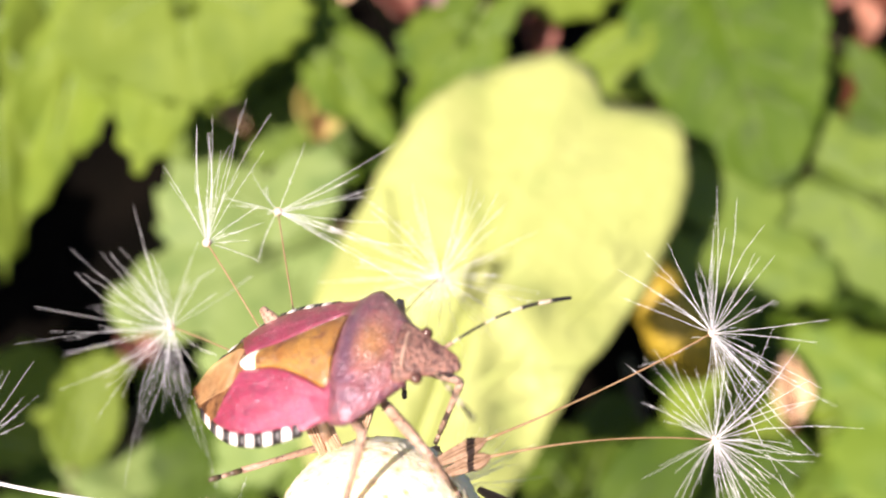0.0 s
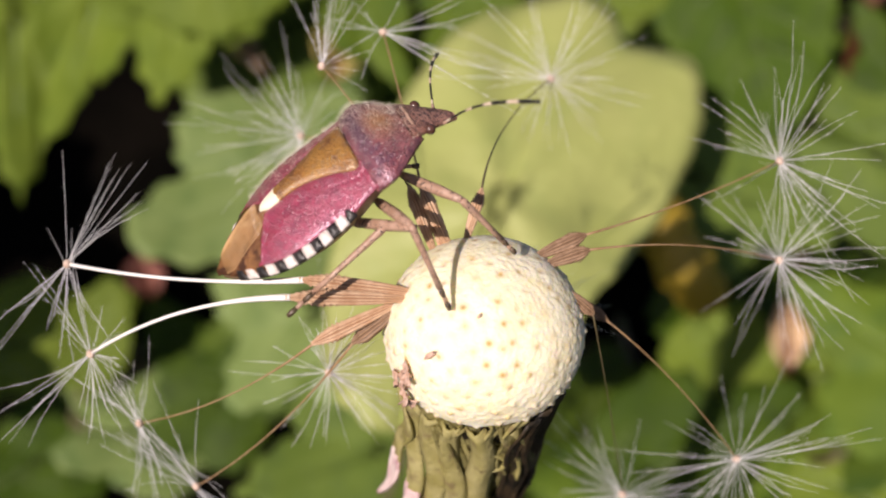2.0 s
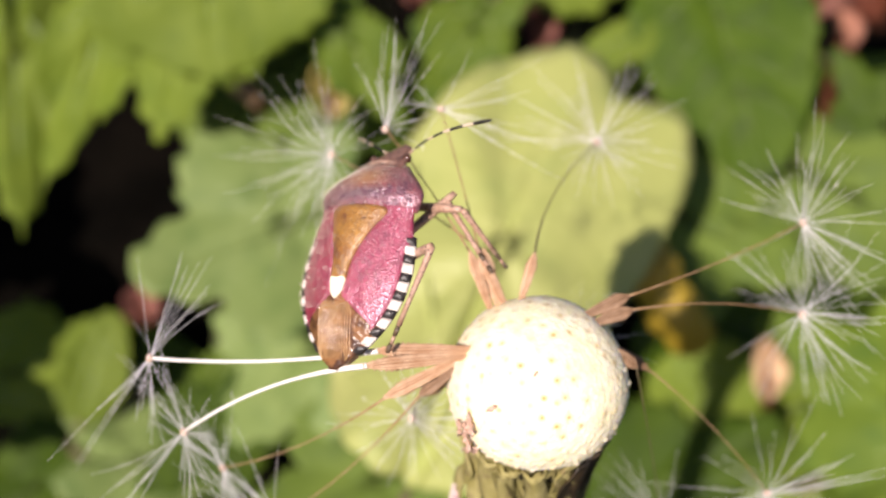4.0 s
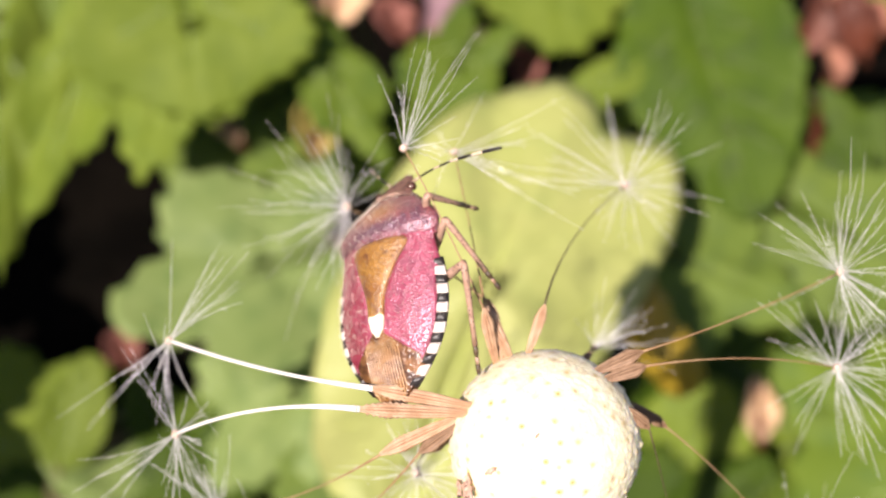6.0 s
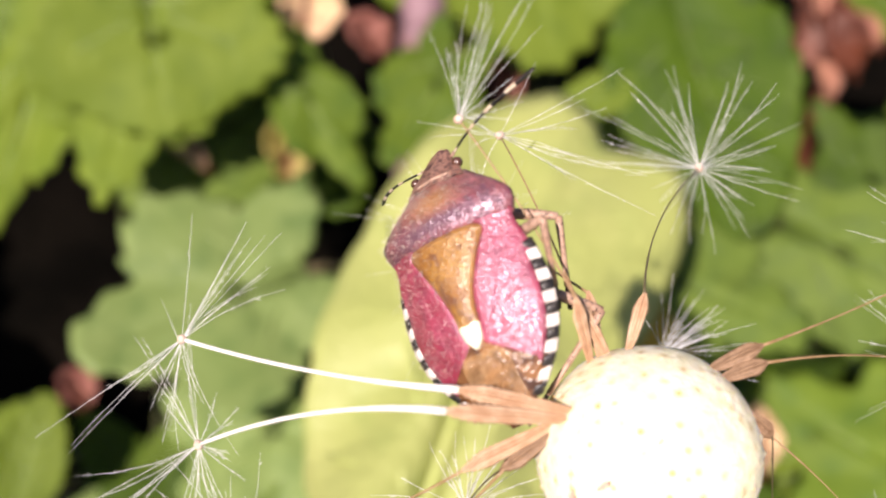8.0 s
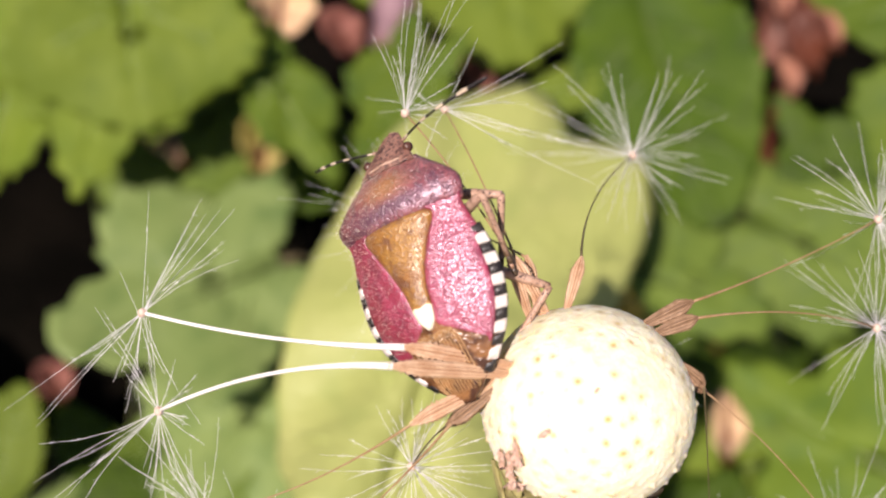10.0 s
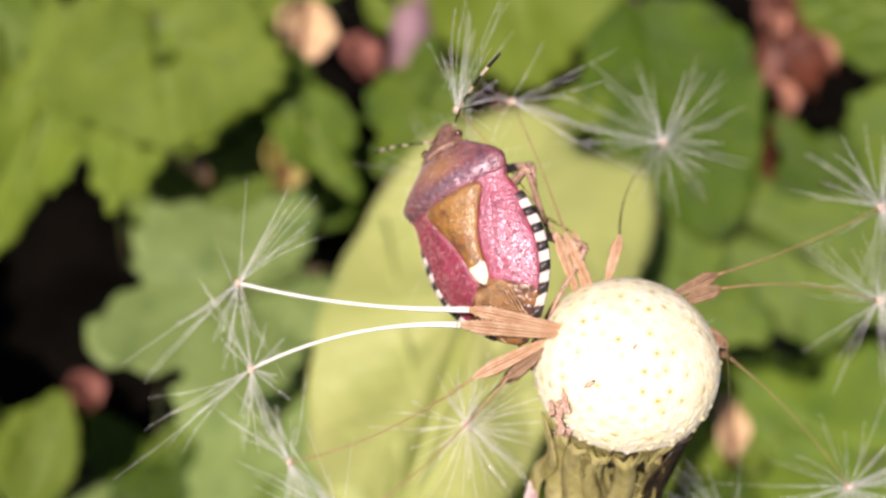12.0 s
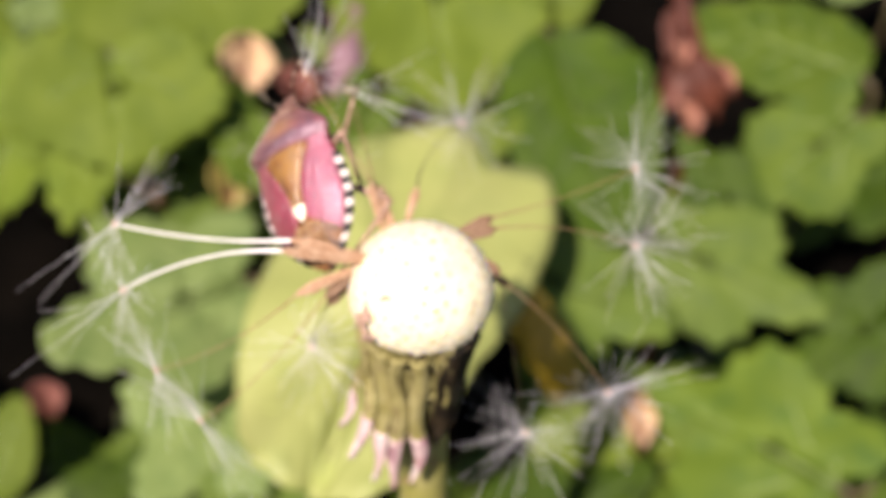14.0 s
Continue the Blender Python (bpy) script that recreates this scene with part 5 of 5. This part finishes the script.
LEG_ROWS = {
    "r1": ((0.9, 2.3, -0.9), [(0, 2.62, 4.02, -1.83, 2.19, 3.59, -5.18), (0.5, 2.53, 3.51, -2.53, 3.68, 4.09, -5.67), (1, 3.02, 3.56, -1.73, 4.02, 3.89, -4.96), (1.5, 3.06, 3.34, -1.90, 2.94, 3.29, -5.30), (2, 2.95, 3.57, -1.87, 3.04, 3.97, -5.25), (2.5, 3.32, 3.12, -0.42, 4.25, 2.70, -3.66), (3, 3.45, 2.30, -1.43, 4.31, 1.19, -4.53), (5.5, 3.48, 2.44, -0.60, 3.10, 0.95, -3.63), (6, 2.64, 2.81, 0.96, 2.52, 3.41, -2.38), (6.5, 3.23, 2.21, -2.06, 2.38, -0.67, -3.65), (7, 3.17, 2.86, -2.04, 1.86, -0.25, -2.49), (7.5, 3.21, 3.01, -1.85, 3.38, 0.20, -3.76), (8, 2.95, 1.41, -2.23, 1.79, -1.62, -3.25), (10.5, 3.27, 1.27, -1.22, 1.54, -1.31, -2.61), (11, 3.10, 0.99, -1.34, 1.95, -1.67, -3.12), (11.5, 3.40, 1.60, -0.79, 3.40, 4.60, -2.40), (12, 2.03, 2.39, -3.24, 1.11, -0.88, -3.00), (12.5, 0.81, 2.68, -3.47, 3.40, 4.60, -2.40), (13, 0.81, 2.68, -3.47, 3.40, 4.60, -2.40), (13.5, 0.81, 2.68, -3.47, 3.40, 4.60, -2.40), (14, 0.81, 2.68, -3.47, 3.40, 4.60, -2.40)]),
    "l1": ((-0.9, 2.3, -0.9), [(0, -0.95, 4.08, -2.80, -0.32, 1.98, -5.40), (0.5, 0.37, 4.51, -1.42, 0.98, 3.31, -4.54), (1, -0.50, 4.60, -2.05, 0.79, 3.70, -5.07), (1.5, -2.18, 0.04, -0.95, -1.20, 2.90, -2.50), (2, -2.18, 0.04, -0.95, -1.20, 2.90, -2.50), (2.5, -2.18, 0.04, -0.95, -1.20, 2.90, -2.50), (3, -2.18, 0.04, -0.95, -1.20, 2.90, -2.50), (5.5, -2.18, 0.04, -0.95, -1.20, 2.90, -2.50), (6, -2.18, 0.04, -0.95, -1.20, 2.90, -2.50), (6.5, -2.18, 0.04, -0.95, -1.20, 2.90, -2.50), (7, -2.18, 0.04, -0.95, -1.20, 2.90, -2.50), (7.5, -2.18, 0.04, -0.95, -1.20, 2.90, -2.50), (8, -2.18, 0.04, -0.95, -1.20, 2.90, -2.50), (10.5, -2.18, 0.04, -0.95, -1.20, 2.90, -2.50), (11, -2.18, 0.04, -0.95, -1.20, 2.90, -2.50), (11.5, -2.18, 0.04, -0.95, -1.20, 2.90, -2.50), (12, -2.18, 0.04, -0.95, -1.20, 2.90, -2.50), (12.5, -2.18, 0.04, -0.95, -1.20, 2.90, -2.50), (13, -2.18, 0.04, -0.95, -1.20, 2.90, -2.50), (13.5, -2.18, 0.04, -0.95, -1.20, 2.90, -2.50), (14, -2.18, 0.04, -0.95, -1.20, 2.90, -2.50)]),
    "r2": ((1.0, 1.0, -1.1), [(0, 2.96, 2.65, 0.02, 4.14, 0.56, -2.84), (0.5, 3.14, 2.57, -0.21, 4.89, 0.72, -2.37), (1, 3.12, 2.61, -0.23, 4.85, 0.64, -2.98), (1.5, 3.68, 1.74, -0.79, 4.13, 0.00, -4.14), (2, 3.71, 1.68, -0.87, 4.31, 0.90, -4.54), (2.5, 1.05, 3.40, -2.54, 4.55, 1.94, -2.62), (3, 1.72, 3.18, -2.70, 4.54, 0.64, -2.95), (5.5, 2.72, 2.44, 0.58, 3.81, 0.51, -2.51), (6, 3.20, 1.78, 0.45, 3.47, -0.38, -2.66), (6.5, 3.49, 0.75, 0.15, 2.57, -1.82, -2.50), (7, 3.79, 1.22, -0.96, 2.57, -2.15, -2.22), (7.5, 3.67, 1.27, -0.30, 2.30, -1.54, -2.46), (8, 3.46, 0.75, 0.21, 1.85, -1.65, -2.26), (10.5, 3.37, 1.20, 0.37, 2.38, -1.41, -2.20), (11, 3.55, 0.61, -0.00, 2.49, -1.99, -2.57), (11.5, 3.55, 0.69, 0.02, 2.42, -1.78, -2.63), (12, 3.45, 1.03, 0.25, 1.96, -1.36, -2.30), (12.5, 3.41, 1.18, 0.32, 1.95, -1.13, -2.32), (13, 3.39, 1.22, 0.35, 1.91, -0.98, -2.37), (13.5, 3.35, 1.30, 0.40, 1.87, -0.92, -2.31), (14, 3.44, 1.10, 0.27, 1.92, -1.14, -2.39)]),
    "l2": ((-1.0, 1.0, -1.1), [(0, -3.65, 1.91, -1.13, -1.60, 1.00, -4.20), (0.5, -3.65, 1.91, -1.13, -1.60, 1.00, -4.20), (1, -3.65, 1.91, -1.13, -1.60, 1.00, -4.20), (1.5, -2.70, 3.20, -1.44, -1.30, -0.20, -2.40), (2, -2.70, 3.20, -1.44, -1.30, -0.20, -2.40), (2.5, -2.70, 3.20, -1.44, -1.30, -0.20, -2.40), (3, -2.70, 3.20, -1.44, -1.30, -0.20, -2.40), (5.5, -2.70, 3.20, -1.44, -1.30, -0.20, -2.40), (6, -2.70, 3.20, -1.44, -1.30, -0.20, -2.40), (6.5, -2.70, 3.20, -1.44, -1.30, -0.20, -2.40), (7, -2.70, 3.20, -1.44, -1.30, -0.20, -2.40), (7.5, -2.70, 3.20, -1.44, -1.30, -0.20, -2.40), (8, -2.70, 3.20, -1.44, -1.30, -0.20, -2.40), (10.5, -2.70, 3.20, -1.44, -1.30, -0.20, -2.40), (11, -2.70, 3.20, -1.44, -1.30, -0.20, -2.40), (11.5, -2.70, 3.20, -1.44, -1.30, -0.20, -2.40), (12, -2.70, 3.20, -1.44, -1.30, -0.20, -2.40), (12.5, -2.70, 3.20, -1.44, -1.30, -0.20, -2.40), (13, -2.70, 3.20, -1.44, -1.30, -0.20, -2.40), (13.5, -2.70, 3.20, -1.44, -1.30, -0.20, -2.40), (14, -2.70, 3.20, -1.44, -1.30, -0.20, -2.40)]),
    "r3": ((1.0, -0.3, -1.1), [(0, 0.19, -1.67, -4.10, 3.18, -4.24, -1.36), (0.5, 0.11, -1.64, -4.10, 2.93, -4.23, -1.20), (1, -1.03, -1.14, -3.69, 2.56, -3.34, -1.40), (1.5, -1.54, -1.36, -3.09, 2.46, -2.53, -0.71), (2, 2.60, 0.90, -1.10, 2.90, -2.60, -1.40), (2.5, 3.38, 1.65, 0.34, 3.12, -2.86, -1.29), (3, 4.06, 0.19, 0.31, 2.87, -4.17, -1.30), (5.5, 3.93, -0.23, 0.62, 1.55, -4.18, -0.69), (6, 4.08, -0.30, 0.34, 2.48, -3.83, -2.49), (6.5, 2.99, -2.13, -3.16, -0.30, -5.20, -1.50), (7, 2.99, -2.13, -3.16, -0.30, -5.20, -1.50), (7.5, 2.99, -2.13, -3.16, -0.30, -5.20, -1.50), (8, 2.99, -2.13, -3.16, -0.30, -5.20, -1.50), (10.5, 2.99, -2.13, -3.16, -0.30, -5.20, -1.50), (11, 2.99, -2.13, -3.16, -0.30, -5.20, -1.50), (11.5, 2.99, -2.13, -3.16, -0.30, -5.20, -1.50), (12, 2.99, -2.13, -3.16, -0.30, -5.20, -1.50), (12.5, 2.99, -2.13, -3.16, -0.30, -5.20, -1.50), (13, 2.99, -2.13, -3.16, -0.30, -5.20, -1.50), (13.5, 2.99, -2.13, -3.16, -0.30, -5.20, -1.50), (14, 2.99, -2.13, -3.16, -0.30, -5.20, -1.50)]),
    "l3": ((-1.0, -0.3, -1.1), [(0, -2.66, -2.71, 0.62, -1.40, -3.00, -4.00), (0.5, -2.66, -2.71, 0.62, -1.40, -3.00, -4.00), (1, -2.66, -2.71, 0.62, -1.40, -3.00, -4.00), (1.5, -3.25, 1.60, -2.80, -1.00, -2.60, -2.20), (2, -3.25, 1.60, -2.80, -1.00, -2.60, -2.20), (2.5, -3.25, 1.60, -2.80, -1.00, -2.60, -2.20), (3, -3.25, 1.60, -2.80, -1.00, -2.60, -2.20), (5.5, -3.25, 1.60, -2.80, -1.00, -2.60, -2.20), (6, -3.25, 1.60, -2.80, -1.00, -2.60, -2.20), (6.5, -3.25, 1.60, -2.80, -1.00, -2.60, -2.20), (7, -3.25, 1.60, -2.80, -1.00, -2.60, -2.20), (7.5, -3.25, 1.60, -2.80, -1.00, -2.60, -2.20), (8, -3.25, 1.60, -2.80, -1.00, -2.60, -2.20), (10.5, -3.25, 1.60, -2.80, -1.00, -2.60, -2.20), (11, -3.25, 1.60, -2.80, -1.00, -2.60, -2.20), (11.5, -3.25, 1.60, -2.80, -1.00, -2.60, -2.20), (12, -3.25, 1.60, -2.80, -1.00, -2.60, -2.20), (12.5, -3.25, 1.60, -2.80, -1.00, -2.60, -2.20), (13, -3.25, 1.60, -2.80, -1.00, -2.60, -2.20), (13.5, -3.25, 1.60, -2.80, -1.00, -2.60, -2.20), (14, -3.25, 1.60, -2.80, -1.00, -2.60, -2.20)]),
}

def motions():
    walk(dandelion, SWAY)
    for key, rows in BENDS.items():
        ob, foot = SEED_OBJECTS[key]
        walk(ob, [(t, pose(*foot, a, b, c)) for t, a, b, c in rows])
    walk(insect, BUG)
    for key, rows in ANTENNA_ROWS.items():
        foot = (-0.0005 if key == "left" else 0.0005, 0.00455, -0.00042)
        walk(ANTENNAE[key], [(t, bone(foot, (x * MM, y * MM, z * MM))) for t, x, y, z in rows])
    for key, (hip, rows) in LEG_ROWS.items():
        thigh, shank = LEGS[key]
        hip = Vector(hip) * MM
        walk(thigh, [(t, bone(hip, Vector((a, b, c)) * MM)) for t, a, b, c, *_ in rows])
        walk(shank, [(t, bone(Vector((a, b, c)) * MM, Vector((d, e, f)) * MM)) for t, a, b, c, d, e, f in rows])

motions()
